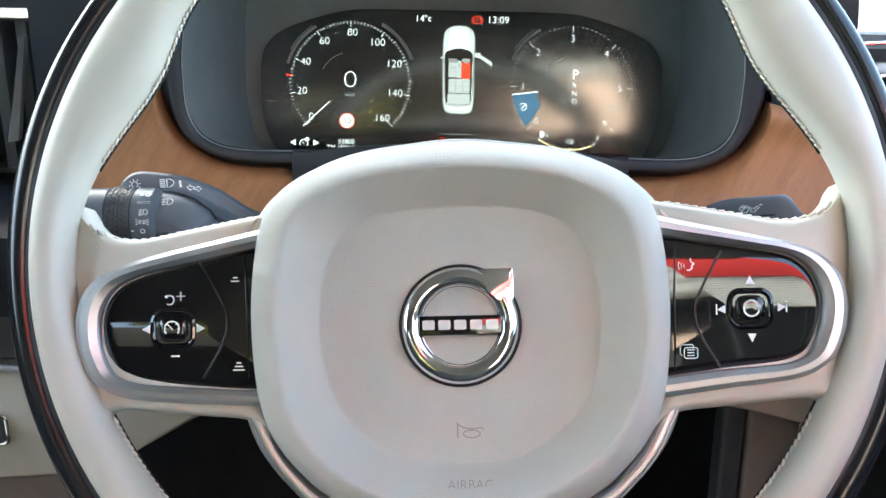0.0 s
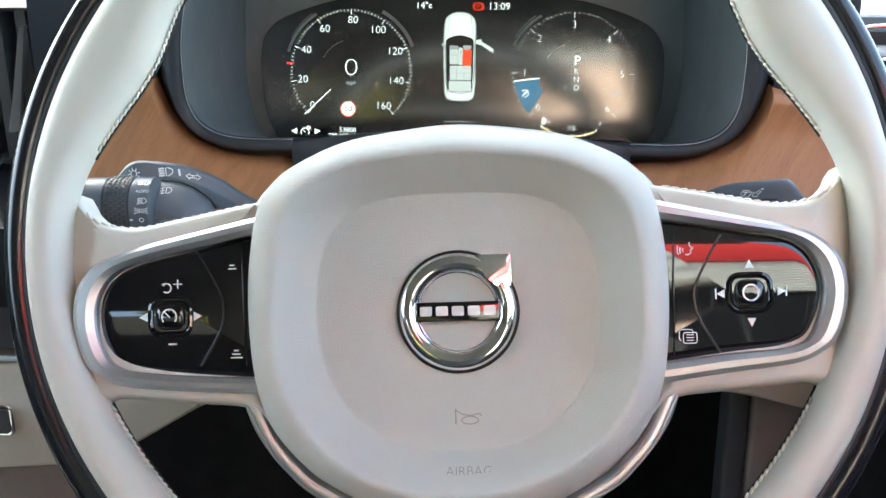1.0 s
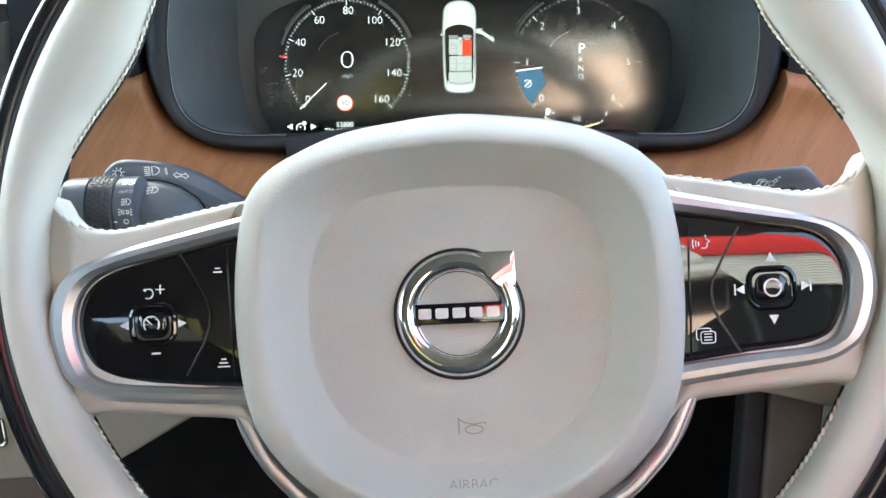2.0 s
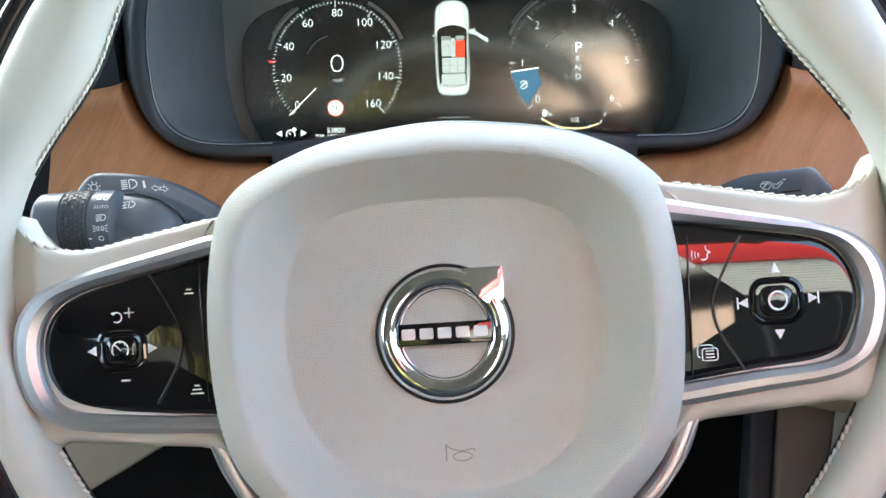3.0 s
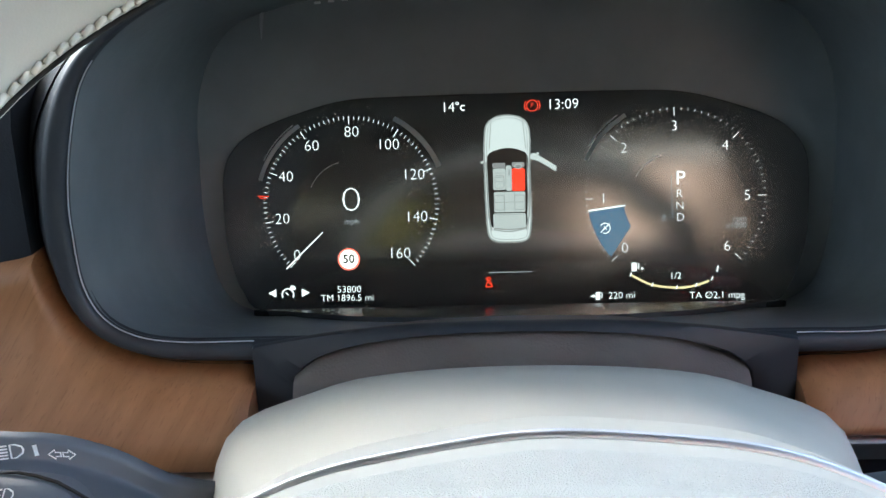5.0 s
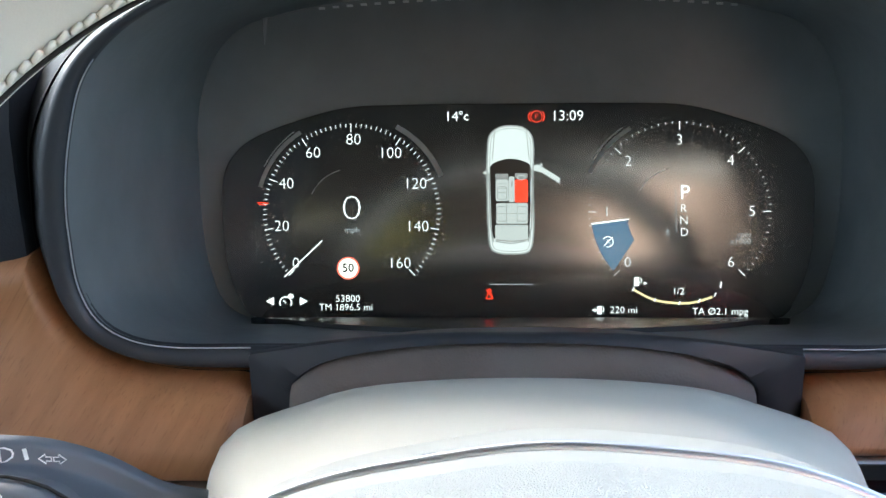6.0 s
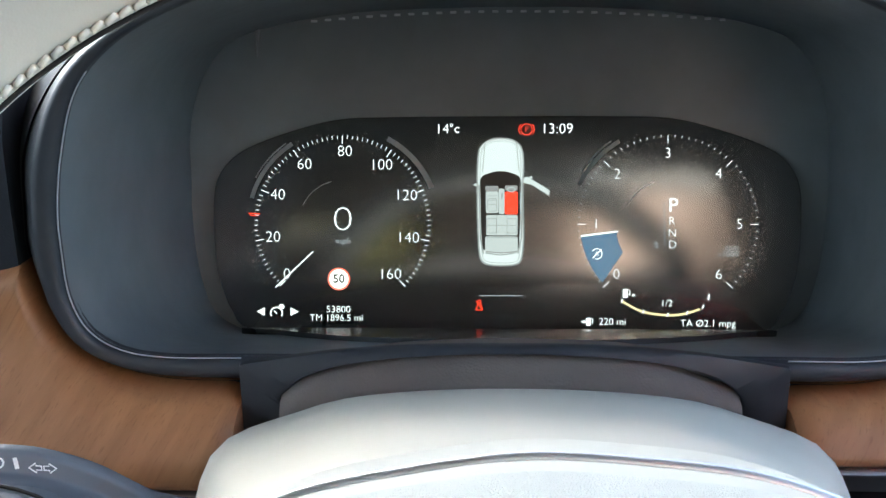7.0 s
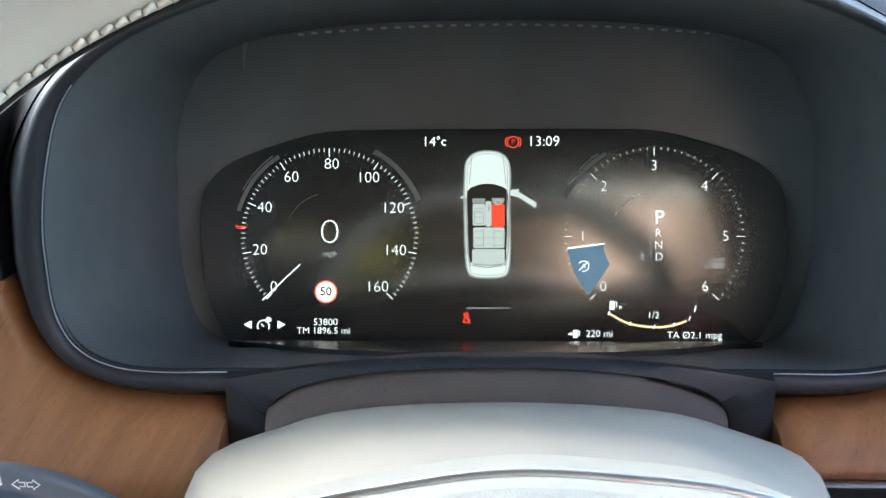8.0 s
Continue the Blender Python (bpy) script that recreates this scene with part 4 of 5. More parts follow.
def dash_trim(s):
    """The wooden strip beside the instruments: it follows the hood's lip and ends in a rounded edge."""
    t = thing("dash_trim", BASE, "brown open-pore wooden trim beside the instruments", "dash trim", "wooden trims of the dashboard")
    edge = spline([(.1055, -.0144), (.1355, -.0138), (.1565, -.0089), (.1742, .0026), (.1850, .0201), (.1892, .0360)], 40, False)
    cols = [(x, z) for x, z in edge] + [(x, .0360 - .0015 * i) for i, x in enumerate((.1905, .196, .205, .215, .225, .232))]
    bm = bmesh.new()
    rows = []
    for i, (x, z) in enumerate(cols):
        endr = .0035 * max(0, 1 - i / 3) ** 2
        zt, zb = z - endr, (-.0305 if s > 0 else -.0430) + endr
        row = [(s * x, .276, zt)]
        for u in (0, .03, .07, .12, .18, .28, .40, .52, .64, .76, .86, .93, .97, 1):
            zz = zt + (zb - zt) * u
            edge_roll = .0075 * max(0.0, 1 - (zt - zz) / .0075) ** 2.2 + .004 * max(0.0, 1 - (zz - zb) / .004) ** 2
            row.append((s * x, .2482 - .027 * max(0.0, min(1.0, (.012 - zz) / .043)) ** 1.3 + endr * 1.2 + edge_roll, zz))
        row.append((s * x, .272, zb))
        rows.append(row)
    loft(bm, rows)
    part("veneer", bm, WOOD, t, sharp=50)
    bm = bmesh.new()
    loft(bm, [[(s * x, y, z - (0 if s > 0 else .0125)) for y, z in ((.262, -.0312), (.2235, -.0312), (.2222, -.0318), (.2222, -.0326), (.2245, -.0336), (.2275, -.0415), (.262, -.0415))] for x in (.100, .15, .20, .24)])
    part("metal_strip", bm, SATIN, t, "thin satin metal strip below the wood", sharp=25)


def column_shroud():
    column = BASE @ pose(0, 0, 0, -26, 0, 0)
    sh = thing("column_shroud", column, "smooth cream cover of the steering column", "column cover")
    bm = bmesh.new()
    rings = []
    for y, w, zt, zb in ((.070, .074, .070, -.060), (.085, .080, .0800, -.062), (.12, .0905, .0880, -.064), (.165, .1080, .0955, -.066), (.195, .1165, .0985, -.068), (.203, .1160, .0970, -.068)):
        half = [(.0, zt), (.30 * w, zt - .0010), (.54 * w, zt - .0040), (.70 * w, zt - .0095), (.86 * w, zt - .0160), (.955 * w, zt - .0260), (w, zt - .055), (.97 * w, zb + .03), (.70 * w, zb), (0, zb)]
        rings.append(at_y(spline(mirrored(half), 80) * (.985, 1) + (.0016, 0), y))
    loft(bm, rings)
    part("upper_cover", bm, CREAM, sh, sharp=60)
    bm = bmesh.new()
    low = spline([(-.0885, -.0110), (-.075, -.0035), (-.045, .0026), (0, .0046), (.045, .0028), (.070, -.0034), (.0860, -.0110)], 40, False)
    inv = column.inverted() @ BASE
    rows = []
    for x, z in low:
        rows.append([tuple(inv @ Vector((x, y, z + dz))) for y, dz in ((.262, .0), (.245, -.0006), (.240, -.003), (.236, -.009), (.232, -.022), (.225, -.045))])
    loft(bm, rows, closed=False)
    bmesh.ops.solidify(bm, geom=bm.faces[:], thickness=.002)
    part("gap_cover", bm, TAUPE, sh, "taupe grained strip closing the column gap")


KNOB_Y, KNOB_Z = .1305, -.0042


def on_knob(k, name, parent, x, r, up, mat):
    """Lays a mark on the knob's round side, turned up by some degrees."""
    ob = k.done(name, mat, parent)
    a = radians(up)
    ob.matrix_local = Matrix.Translation((x, KNOB_Y - r * math.cos(a), KNOB_Z + r * math.sin(a))) @ Matrix.Rotation(-a, 4, "X")
    return ob


def lamp_symbol(k, x, z, q, rays=4, slant=0.0):
    """A headlamp with its beam."""
    k.stroke([(x, z + .0020 * q), (x + .0012 * q, z + .0019 * q), (x + .0026 * q, z + .0010 * q), (x + .0029 * q, z), (x + .0026 * q, z - .0010 * q), (x + .0012 * q, z - .0019 * q), (x, z - .0020 * q)], .0005 * q, True)
    for i in range(rays):
        zz = z + (.0018 - .0036 * i / max(1, rays - 1)) * q
        k.stroke([(x - .0007 * q, zz), (x - .0032 * q, zz - slant * q)], .0005 * q)


def recede(bm):
    """The fin leans away from the driver towards the column."""
    for v in bm.verts:
        v.co.y += float(np.interp(-abs(v.co.x), [-.19, -.17, -.155, -.145, -.13, -.11, -.08], [0, .001, .0045, .009, .015, .021, .026]))


def stalk(s):
    """A control stalk: a flat fin, a round lower body, a turning knob with a ribbed band and white symbols."""
    left = s < 0
    st = thing("control_stalk", BASE, "blue-black plastic light stalk with white symbols" if left else "blue-black plastic wiper stalk with white symbols", "control stalk", "stalks behind the wheel")
    fin = [(-.1835, -.010), (-.1835, .0035), (-.1790, .0112), (-.1728, .0150), (-.1640, .0146), (-.1508, .0119), (-.1390, .0065), (-.1288, -.0003), (-.1170, -.0098), (-.1083, -.0138), (-.0950, -.0165), (-.060, -.019),
           (-.060, -.040), (-.110, -.038), (-.170, -.028)]
    if not left:
        fin = [(-.1860, -.012), (-.1837, -.0002), (-.1808, .0030), (-.1757, .0090), (-.1705, .0103), (-.1498, .0060), (-.1400, .0019), (-.1360, -.0006), (-.1250, -.0078), (-.1100, -.0138), (-.0950, -.0165), (-.060, -.019),
               (-.060, -.040), (-.110, -.038), (-.176, -.028)]
    o = np.array([(-s * x, z) for x, z in spline(fin, 110)])
    bm = bmesh.new()
    o = o - (0, .0018)
    deep = 1.0 if left else 3.0
    rows = ((.0080, .1360), (.0077, .1400), (.0073, .1446), (.0068, .1476), (.0060, .1487), (.0016, .1490), (.0005, .1498), (0, .1508), (-.0002, .1535))
    loft(bm, [at_y(o - (0, d * deep), y) for d, y in rows])
    recede(bm)
    body = part("stalk_fin", bm, STALK, st, sharp=75)
    bm = bmesh.new()
    o = np.array([(-s * x, z) for x, z in spline([(-.1780, .0030), (-.1650, .0066), (-.1504, .0054), (-.1397, .0015), (-.1322, -.0045), (-.1296, -.0098), (-.1300, -.0160), (-.1350, -.0245), (-.150, -.0262), (-.166, -.0225), (-.1780, -.0150)], 70)]) - (0, 0 if left else .012)
    loft(bm, [at_y(o - (0, .0065), .166), at_y(o - (0, .0030), .1500), at_y(o - (0, .0006), .1445), at_y(o, .1420), at_y(offset(o, -.0014), .1380), at_y(offset(o, -.0040), .1325), at_y(offset(o, -.0066), .1278), at_y(offset(o, -.0088), .1246), at_y(offset(o, -.0100), .1236)])
    low = part("lower_body", bm, STALK, st, sharp=60)
    bm = bmesh.new()
    tube(bm, [(-s * x, .1424 + .0006 * i, z - (0 if left else .012)) for i, (x, z) in enumerate([(-.1560, .0066), (-.1504, .0062), (-.1450, .0046), (-.1397, .0022), (-.1355, -.0012), (-.1318, -.0045), (-.1292, -.0098)])], .0006, 6)
    part("joint", bm, SEAM, low, sharp=0)
    shift, drop = (0.0, 0.0) if left else (.0150, .020)
    bm = bmesh.new()
    rings = []
    for x, r in ((-.1935, .0128), (-.1932, .0140), (-.1915, .0155), (-.1885, .0160), (-.1800, .0163), (-.1798, .0153), (-.1786, .0153), (-.1784, .0165), (-.1668, .0166), (-.1666, .0155), (-.1656, .0155),
                 (-.1654, .0168), (-.1562, .0170), (-.1556, .0150)):
        rings.append([(-s * (x - shift), KNOB_Y + .92 * r * math.cos(q), KNOB_Z - drop + .92 * r * math.sin(q)) for q in np.linspace(0, 2 * math.pi, 44, endpoint=False)])
    loft(bm, rings)
    knob = part("turning_knob", bm, STALK, st, "dark turning knob with a ribbed band", sharp=30)
    bm = bmesh.new()
    for i in range(36):
        for j, x in enumerate((-.1771, -.1749, -.1727, -.1705, -.1683)):
            a = 2 * math.pi * (i + .5 * (j % 2)) / 36
            m = Matrix.Translation((-s * (x - shift), KNOB_Y + .0154 * math.cos(a), KNOB_Z - drop + .0154 * math.sin(a))) @ Matrix.Rotation(a, 4, "X")
            bmesh.ops.create_cube(bm, size=1.0, matrix=m @ Matrix.Diagonal((.0017, .0008, .0021, 1)))
    tagged(part("ribs", bm, SMOOTH, knob), kind="stuff")
    if left:
        k = Ink(.1466)
        x, z = -.1720, .0084
        k.arc(x, z, .0016, 0, 360, .0005, 24)
        for i in range(8):
            a = radians(45 * i + 12)
            k.stroke([(x + r * math.cos(a), z + r * math.sin(a)) for r in (.0022, .0032)], .0006)
        lamp_symbol(k, -.1558, .0086, 1.15, 5)
        k.stroke([(-.1493, .0056), (-.1496, .0094)], .0011)
        for sx, x in ((-1, -.1442), (1, -.1416)):
            z = .0044
            arrow = [(-.0010, .0007), (.0004, .0007), (.0004, .0016), (.0022, 0), (.0004, -.0016), (.0004, -.0007), (-.0010, -.0007)]
            k.stroke([(x + sx * ax, z + az - .26 * (x + sx * ax + .1429)) for ax, az in arrow], .0005, True)
        recede(k.bm)
        k.done("symbol", PRINT, body)
        k = Ink(0)
        lamp_symbol(k, 0, 0, 1.0, 3, .0008)
        k.stroke([(-.0019, .0017), (-.0021, -.0021)], .0004)
        ob = k.done("symbol", PRINT, low)
        ob.matrix_local = Matrix.Translation((-.1516, .1350, .0036)) @ Matrix.Rotation(-radians(56), 4, "X")
        k = Ink(0)
        lamp_symbol(k, 0, 0, .8, 3, .0006)
        k.stroke([(-.0022, .0016), (-.0026, -.0020)], .0004)
        ob = k.done("symbol", PRINT, low)
        ob.matrix_local = Matrix.Translation((-.1490, .1285, -.0215)) @ Matrix.Rotation(radians(52), 4, "X")
        x = -.1592
        k = Ink(0)
        k.stroke([(-.0030, .0006), (-.0006, .0006)], .0006).stroke([(-.0030, -.0004), (-.0006, -.0004)], .0006).arc(.0012, 0, .0009, 40, 320, .0005, 16).tri(.0026, .0006, .0009, 30)
        on_knob(k, "symbol", knob, x, .0161, 66, PRINT)
        on_knob(Ink(0).word("AUTO", 0, 0, .0025), "symbol", knob, x, .0161, 48, PRINT)
        k = Ink(0)
        lamp_symbol(k, .0005, 0, .75, 4, .0006)
        on_knob(k, "symbol", knob, x, .0161, 30, PRINT)
        k = Ink(0)
        for sx in (-1, 1):
            k.stroke([(sx * .0006, .0010), (sx * .0014, .0008), (sx * .0017, 0), (sx * .0014, -.0008), (sx * .0006, -.0010)], .0004, True)
            for dz in (-.0009, 0, .0009):
                k.stroke([(sx * .0022, dz), (sx * .0034, dz * 1.7)], .0004)
        on_knob(k, "symbol", knob, x, .0161, 12, PRINT)
        on_knob(Ink(0).arc(0, 0, .0011, 0, 360, .0004, 20), "symbol", knob, x, .0161, -5, PRINT)
        on_knob(Ink(0).stroke([(-.0008, 0), (.0008, 0)], .0007), "mark", knob, -.1645, .0158, -6, PRINT)
        bm = bmesh.new()
        slab(bm, rounded(.0150, .0030, .0012, 4, -.1450, -.0100), .1222, .128, .0008)
        part("switch_edge", bm, STALK, low)
    else:
        k = Ink(.1481)
        x, z = .1525, .0006
        k.stroke([(x - .0026, z - .0004), (x - .0014, z + .0016), (x + .0010, z + .0020), (x + .0026, z + .0012), (x + .0010, z - .0018), (x - .0012, z - .0020)], .0004, True)
        k.stroke([(x - .0012, z - .0014), (x + .0004, z + .0014)], .0005).stroke([(x - .0018, z + .0006), (x + .0018, z + .0010)], .0004)
        x, z = .1578, .0016
        k.stroke([(x - .0024, z - .0020), (x + .0004, z - .0018), (x - .0002, z - .0010), (x + .0018, z + .0010), (x + .0010, z + .0018), (x - .0010, z - .0001), (x - .0018, z + .0006)], .0004, True)
        k.stroke([(x + .0016, z + .0026), (x + .0030, z + .0026)], .0005)
        k.stroke([(.1330, -.0173), (.1352, -.0173)], .0010)
        for i in range(2):
            k.stroke([(.1362, -.0134 + .0022 * i), (.1390, -.0132 + .0022 * i)], .0010)
        k.word("INT", .1300, -.0215, .0034)
        recede(k.bm)
        k.done("symbol", PRINT, body)
        bm = bmesh.new()
        tube(bm, [(.1590, .1524, -.0024), (.1640, .1508, -.0016), (.1680, .1500, -.0008)], .0005, 6)
        part("joint", bm, SEAM, body, sharp=0)
        k = Ink(0)
        k.stroke([(-.0020, -.0014), (-.0008, .0014), (.0016, .0014), (.0020, -.0004)], .0004, True).stroke([(-.0010, -.0008), (.0010, .0008)], .0005)
        ob = k.done("symbol", PRINT, low)
        ob.matrix_local = Matrix.Translation((.1600, .1300, -.0220)) @ Matrix.Rotation(-radians(8), 4, "X")
    return st


instrument_hood()
display()
for s in (-1, 1):
    dash_trim(s)
column_shroud()
for s in (-1, 1):
    stalk(s)

# ---- the rest of the car and the ground outside ----
def panel(name, mat, label, x0, x1, y0, y1, z0, z1, bevel=.004, kind="structure", category="wall"):
    bm = bmesh.new()
    box(bm, x0, x1, y0, y1, z0, z1, bevel)
    return solo(name, bm, mat, Matrix.Identity(4), label, category, kind)


panel("floor", DARK, "black carpeted car floor", -1.10, .42, -2.0, 1.2, -.05, 0.0, .005, "structure", "floor")


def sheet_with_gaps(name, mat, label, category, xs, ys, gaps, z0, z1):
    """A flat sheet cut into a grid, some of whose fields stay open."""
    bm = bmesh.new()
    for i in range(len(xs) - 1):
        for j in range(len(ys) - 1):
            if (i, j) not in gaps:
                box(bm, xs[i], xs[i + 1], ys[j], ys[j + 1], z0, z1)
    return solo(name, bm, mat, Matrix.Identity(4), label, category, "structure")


# unseen roof drawn forward to block the sun; rear gaps cut for reflections
sheet_with_gaps("ceiling", ROOFCLOTH, "unseen dark grey cloth headlining, reach and rear gaps set for light", "ceiling",
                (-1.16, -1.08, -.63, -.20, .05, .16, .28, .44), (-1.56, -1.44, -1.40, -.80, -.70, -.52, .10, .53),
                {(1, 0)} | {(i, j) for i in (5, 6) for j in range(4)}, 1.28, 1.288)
# unseen rear wall; its opening and low corner are made up for reflections
bm = bmesh.new()
for x0, x1, z0, z1 in ((-1.10, .42, 0, .95), (-1.10, -.63, .95, 1.262), (-.63, -.60, .95, 1.28), (-.22, .16, .95, 1.28)):
    box(bm, x0, x1, -1.56, -1.50, z0, z1)
solo("wall_rear", bm, HEADLINING, Matrix.Identity(4), "unseen dark rear of the cabin, its opening cut for reflections", "wall", "structure")
# unseen cabin sides, added with heights that hold back the side light
panel("wall_left", HEADLINING, "unseen charcoal passenger side below the windows, height set against light", -1.16, -1.10, -.75, 1.2, 0, .90, .01)
panel("wall_left", HEADLINING, "unseen dark rear passenger side, closed against light", -1.16, -1.0, -2.0, -.75, 0, 1.275, .01)
panel("wall_right", DARK, "unseen black sill, raised to hold back side light", .40, .46, -1.048, 1.2, -.05, .80, .01)
panel("wall_right", HEADLINING, "unseen charcoal side wall behind the driver's seat", .40, .44, -1.50, -1.05, -.05, .93, .004)
panel("door_frame", DARK, "black door frame beside the footwell", .290, .40, .02, .34, -.02, .685, .02)
panel("bulkhead", DARK, "black bulkhead behind the pedals", -1.10, .36, .72, .76, 0, .80, .01)
panel("ground", CONCRETE, "beige gravel ground outside", -400, 400, -400, 400, -.50, -.40, 0, "structure", "ground")

# the dashboard: two shoulders beside the instruments, a shelf behind and a lower part
def dash_part(name, xs, prof, label):
    bm = bmesh.new()
    loft(bm, [[(x, y, z) for y, z in prof] for x in xs])
    return solo(name, bm, SOFT, BASE, label, "dashboard", "structure", 30)


SHOULDER = [(.268, -.040), (.264, .030), (.262, .0365), (.263, .055), (.272, .080), (.300, .098), (.42, .105), (.60, .100), (.74, .085), (.74, -.040)]
dash_part("dashboard", (-1.09, -.60, -.40, -.262), [(y + .065, z) for y, z in SHOULDER], "black grained dashboard beside the air vent")
BESIDE = [(.258, -.040), (.256, .030), (.2555, .058), (.2565, .085), (.262, .102), (.285, .112), (.42, .112), (.60, .100), (.74, .085), (.74, -.040)]
dash_part("dashboard", (-.264, -.22, -.1905), BESIDE, "black grained dashboard beside the instruments")
dash_part("dashboard", (.1905, .215, .236), BESIDE, "black grained dashboard beside the instruments")
dash_part("dashboard", (.234, .28, .34), [(.332, -.040), (.332, .045), (.334, .058), (.345, .066), (.52, .060), (.52, -.040)], "black grained dashboard beside the side vent")
dash_part("dashboard", (-.26, 0, .26), [(.52, -.04), (.50, .05), (.50, .13), (.56, .12), (.74, .085), (.74, -.04)], "black grained dashboard below the windscreen")
LOWER = [(.262, -.042), (.2300, -.0425), (.2320, -.055), (.262, -.105), (.330, -.150), (.46, -.20), (.60, -.22), (.74, -.20), (.74, -.040)]
dash_part("dashboard", (-.42, -.20, 0, .100), [(y, z - .0125) for y, z in LOWER], "black lower dashboard above the pedals")
dash_part("dashboard", (.102, .20, .40), LOWER, "black lower dashboard beside the column")


SLAT = material("dark_grey_slat", (.10, .11, .12), .4)


def air_vent(s, x0, x1, y, z0, z1, bar, label):
    """An upright air vent: a dark mouth with slats, a frame and a bright bar."""
    v = thing("air_vent", BASE, label, "air vent", "vents of the dashboard")
    o = np.array(rounded(x1 - x0, z1 - z0, .008, 6, (x0 + x1) / 2, (z0 + z1) / 2))
    bm = bmesh.new()
    loft(bm, [at_y(offset(o, .004), y + .03), at_y(offset(o, .004), y + .001), at_y(offset(o, .002), y - .002), at_y(o, y), at_y(o, y + .030)], False, True)
    part("vent_frame", bm, SMOOTH, v, "black frame")
    n = 5
    for i in range(n):
        x = x0 + (x1 - x0) * (i + .5) / n
        bm = bmesh.new()
        loft(bm, [[(x - .0034, y + .003, z), (x + .0028, y + .005, z), (x + .004, y + .026, z), (x - .001, y + .026, z)] for z in (z0, z1)])
        part("slat", bm, SLAT, v)
    if bar:
        bm = bmesh.new()
        (xa, za), (xb, zb) = bar
        rows = []
        for u in np.linspace(0, 1, 8):
            x, z, w = xa + (xb - xa) * u, za + (zb - za) * u, .0014 + .0024 * u
            rows.append([(x - w, y - .001, z), (x - w * .3, y - .006, z), (x + w, y - .002, z), (x + w, y + .004, z)])
        loft(bm, rows)
        # the bar's bright window reflection is painted in as pale silver
        part("bright_bar", bm, PALESILVER, v, "slim tapered chrome bar, its reflection painted pale", sharp=25)
    return v


vent = air_vent(-1, -.350, -.264, .300, -.030, .070, ((-.2871, .0603), (-.3023, -.010)), "tall black air vent with a slim chrome bar")
bm = bmesh.new()
bmesh.ops.create_icosphere(bm, subdivisions=2, radius=.0075, matrix=Matrix.Translation((-.3175, .2925, -.0310)))
part("vent_knob", bm, CHROME, vent, "faceted bright vent knob", sharp=5)
side = air_vent(1, .262, .335, .300, -.050, .046, None, "black side air vent with a thin chrome outline")
bm = bmesh.new()
tube(bm, [(x, .297, z) for x, z in rounded(.070, .092, .010, 6, .2985, .0005)], .0011, 8, True)
part("chrome_outline", bm, CHROME, side, "thin chrome outline")
bm = bmesh.new()
tube(bm, [(.240, .300, .063), (.262, .299, .067), (.30, .298, .069), (.335, .298, .069)], .0013, 8)
part("upper_line", bm, CHROME, side, "thin chrome line")


def plate(name, mat, pts, y0, y1, label, category, bevel=.004, n=0):
    o = spline(pts, n) if n else np.array(pts)
    bm = bmesh.new()
    slab(bm, o, y0, y1, bevel)
    return solo(name, bm, mat, BASE, label, category, "structure", 50)


plate("knee_panel", TRIM, [(-.60, -.186), (-.12, -.186), (-.194, -.2230), (-.239, -.2520), (-.275, -.2740), (-.36, -.281), (-.60, -.283)], .300, .330, "cream lower dashboard panel with a slanted edge", "panel")
plate("knee_panel", TAUPE, [(-.60, -.287), (-.36, -.285), (-.285, -.280), (-.300, -.330), (-.33, -.42), (-.60, -.42)], .312, .340, "taupe panel below the cream one", "panel")
plate("vent_sill", SMOOTH, [(-.42, -.060), (-.262, -.060), (-.262, -.176), (-.42, -.176)], .298, .33, "black panel below the air vent", "panel")
bm = bmesh.new()
tube(bm, [(-.42, .298, -.181), (-.34, .297, -.1815), (-.26, .298, -.183)], .0030, 10)
solo("trim", bm, SATIN, BASE, "satin metal line above the cream panel", "trim", "structure")
switch = thing("switch_button", BASE, "dark square button with a chrome rim on the cream panel", "button")
bm = bmesh.new()
slab(bm, rounded(.026, .027, .006, 6, -.3470, -.2345), .2955, .302, .0015)
part("rim", bm, CHROME, switch)
bm = bmesh.new()
slab(bm, rounded(.021, .022, .005, 6, -.3470, -.2345), .2945, .300, .0015)
part("face", bm, SMOOTH, switch)
plate("side_panel", TRIM, [(.186, -.175), (.29, -.165), (.262, -.2115), (.251, -.2100), (.235, -.2060), (.219, -.2020), (.200, -.1985), (.180, -.1970)], .295, .315, "cream lower panel beside the column", "panel")
plate("side_panel", TAUPE, [(.2215, -.19), (.262, -.19), (.262, -.50), (.232, -.50)], .312, .34, "taupe side wall of the footwell", "panel")
plate("side_panel", SMOOTH, [(.204, -.19), (.2210, -.19), (.231, -.50), (.212, -.50)], .316, .34, "dark grey strip in the footwell", "panel")


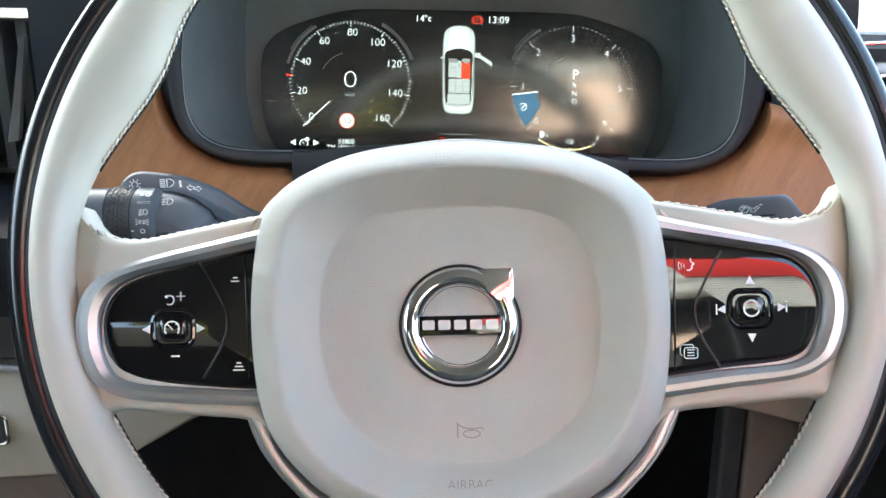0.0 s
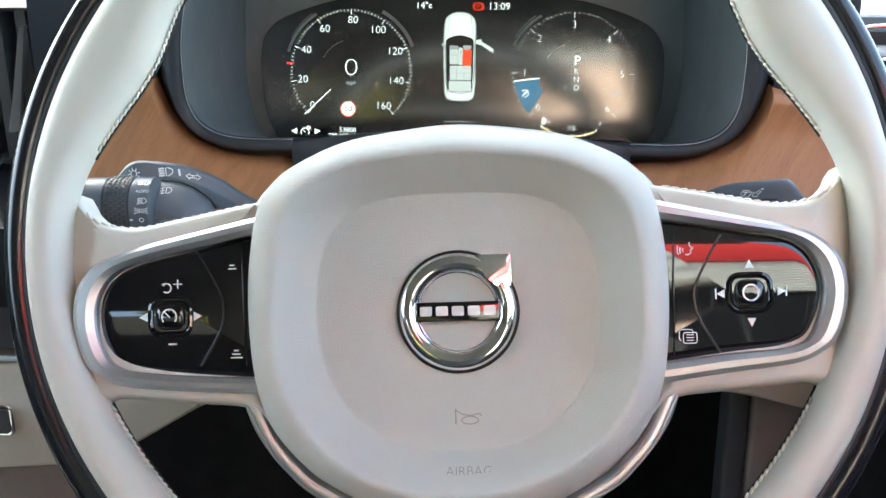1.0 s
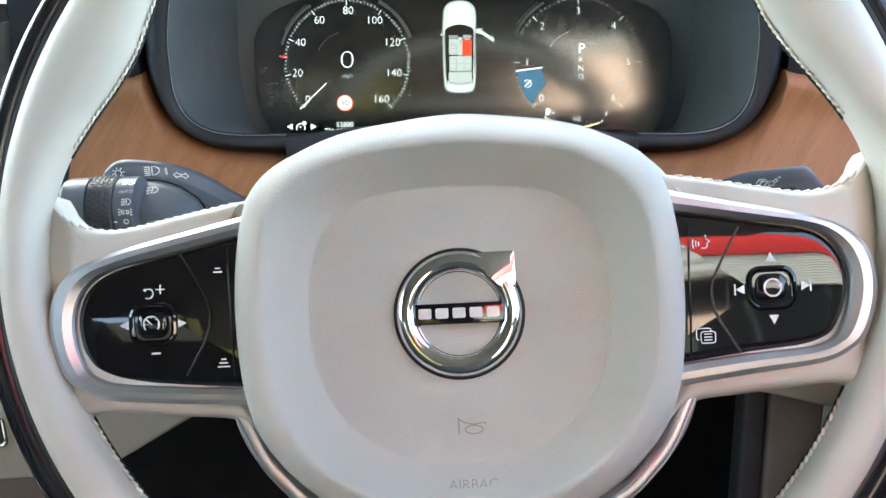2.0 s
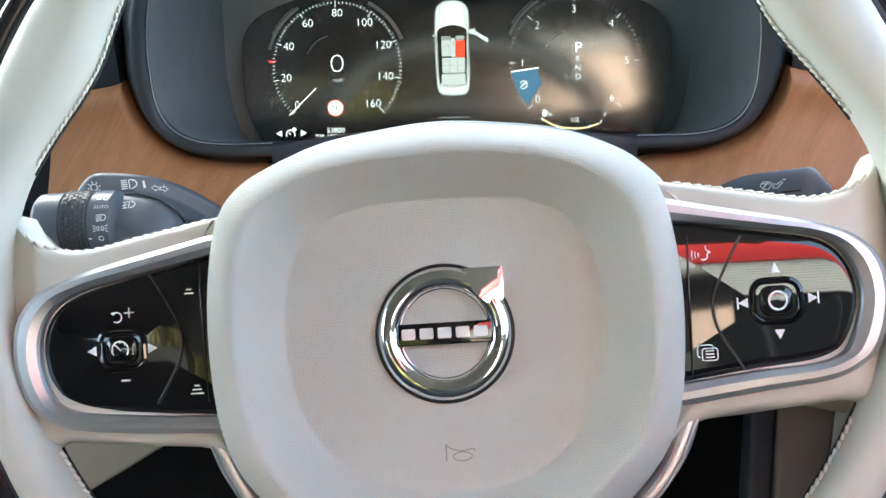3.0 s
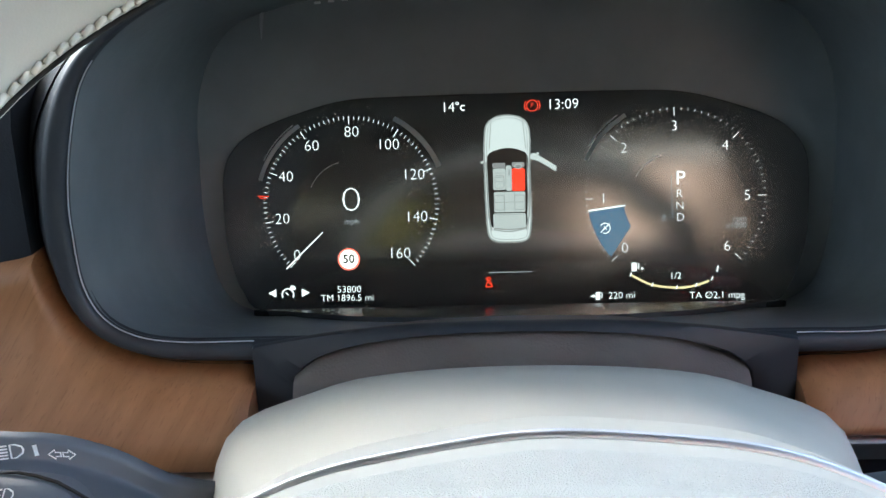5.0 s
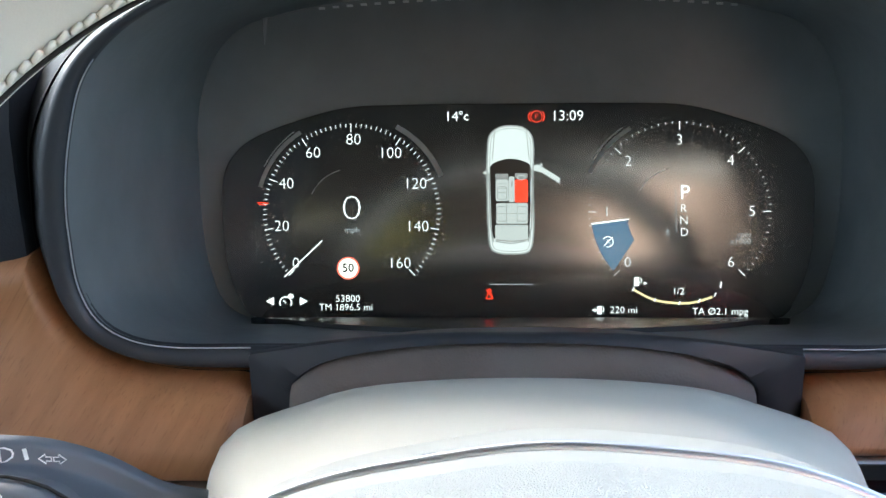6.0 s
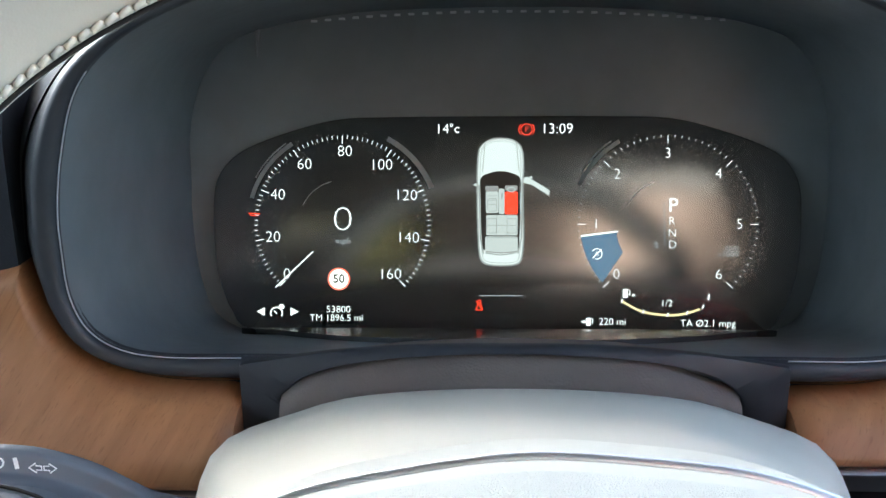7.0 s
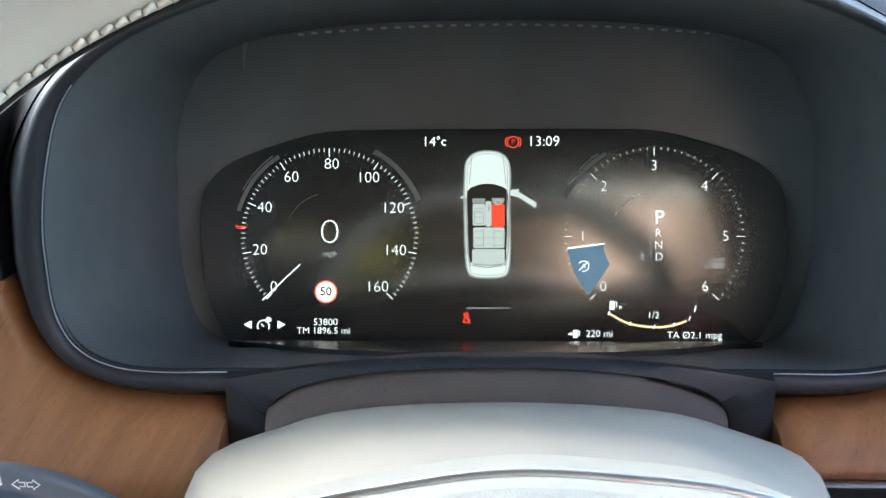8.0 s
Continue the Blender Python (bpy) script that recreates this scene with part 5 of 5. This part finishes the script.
def building():
    """An unseen front for reflections: red fascia and ribbed cladding above added rose and dark sheets."""
    b = thing("building", Matrix.Identity(4), "unseen building for reflections, with red fascia, ribbed cladding and added sheets", "building")
    xw, x0, xm, x1 = .3, 2.7, 5.15, 20.0
    prof = []
    for i in range(12):
        z = 8.7 + i * .26
        prof += [(-17.0, z), (-16.93, z + .06), (-16.93, z + .18), (-17.0, z + .24)]
    bm = bmesh.new()
    loft(bm, [[(x, y, z) for y, z in prof + [(-17.4, 11.82), (-17.4, 8.7)]] for x in (xw, x1)])
    part("ribbed_wall", bm, material("grey_cladding", (.50, .51, .52), .5, vary=.1, vary_scale=1.0), b, "grey ribbed cladding", sharp=20)
    # made-up rose sheet that puts the pink glow into the display
    bm = bmesh.new()
    box(bm, x0, xm, -17.4, -17.0, -.4, 7.9)
    part("rose_sheet", bm, material("rose_sheet_coat", (.66, .47, .39), .85, bump=.4, bump_scale=40, vary=.10, vary_scale=.6), b, "added rose sheet reflected in the display")
    # made-up dark sheets that keep the pads' reflections black
    dark = material("dark_sheet_coat", (.006, .007, .008), .7, specular=.1)
    bm = bmesh.new()
    box(bm, x0, xm, -17.4, -17.1, 7.9, 8.7)
    part("dark_sheet", bm, dark, b, "added dark band above the rose sheet")
    bm = bmesh.new()
    box(bm, xw, x0, -17.4, -17.1, -.4, 8.7)
    part("dark_sheet", bm, dark, b, "added dark sheet beside the rose one")
    bm = bmesh.new()
    box(bm, xm, x1, -17.4, -17.1, -.4, 8.7)
    front = part("dark_sheet", bm, dark, b, "tall added dark sheet")
    for i in range(7):
        bm = bmesh.new()
        box(bm, xm + 1.7 * i, xm + 1.7 * i + .07, -17.1, -17.04, -.4, 8.7)
        part("sheet_bar", bm, LIPBLACK, front)
    bm = bmesh.new()
    box(bm, xw - .2, x1 + .2, -17.5, -16.8, 11.82, 14.6, .02)
    part("fascia", bm, material("red_paint", (.50, .02, .018), .4, vary=.08, vary_scale=1.5), b, "red fascia board")


def hedge():
    """An unseen hedge added for the display's green reflection: many small leaves in uneven clumps."""
    rng = random.Random(5)
    verts, faces = [], []
    for c in range(700):
        cx, cy, cz = rng.uniform(-4.0, .1), -8.5 + rng.uniform(-.5, .5), -.4 + 6.6 * rng.random()
        for i in range(26):
            p = Vector((cx + rng.gauss(0, .22), cy + rng.gauss(0, .2), cz + rng.gauss(0, .2)))
            a = Vector((rng.gauss(0, 1), rng.gauss(0, 1), rng.gauss(0, 1))).normalized()
            b = a.orthogonal().normalized()
            k = len(verts)
            verts += [p - a * .15, p + b * .075, p + a * .15, p - b * .075]
            faces.append((k, k + 1, k + 2, k + 3))
    me = bpy.data.meshes.new("hedge")
    me.from_pydata([tuple(v) for v in verts], [], faces)
    me.materials.append(material("yellow_green_leaf", (.21, .20, .07), .5, vary=.35, vary_scale=1.2))
    tagged(new("hedge", me), "unseen yellow-green hedge added for the display's reflection", "hedge", "", "stuff")


building()
hedge()
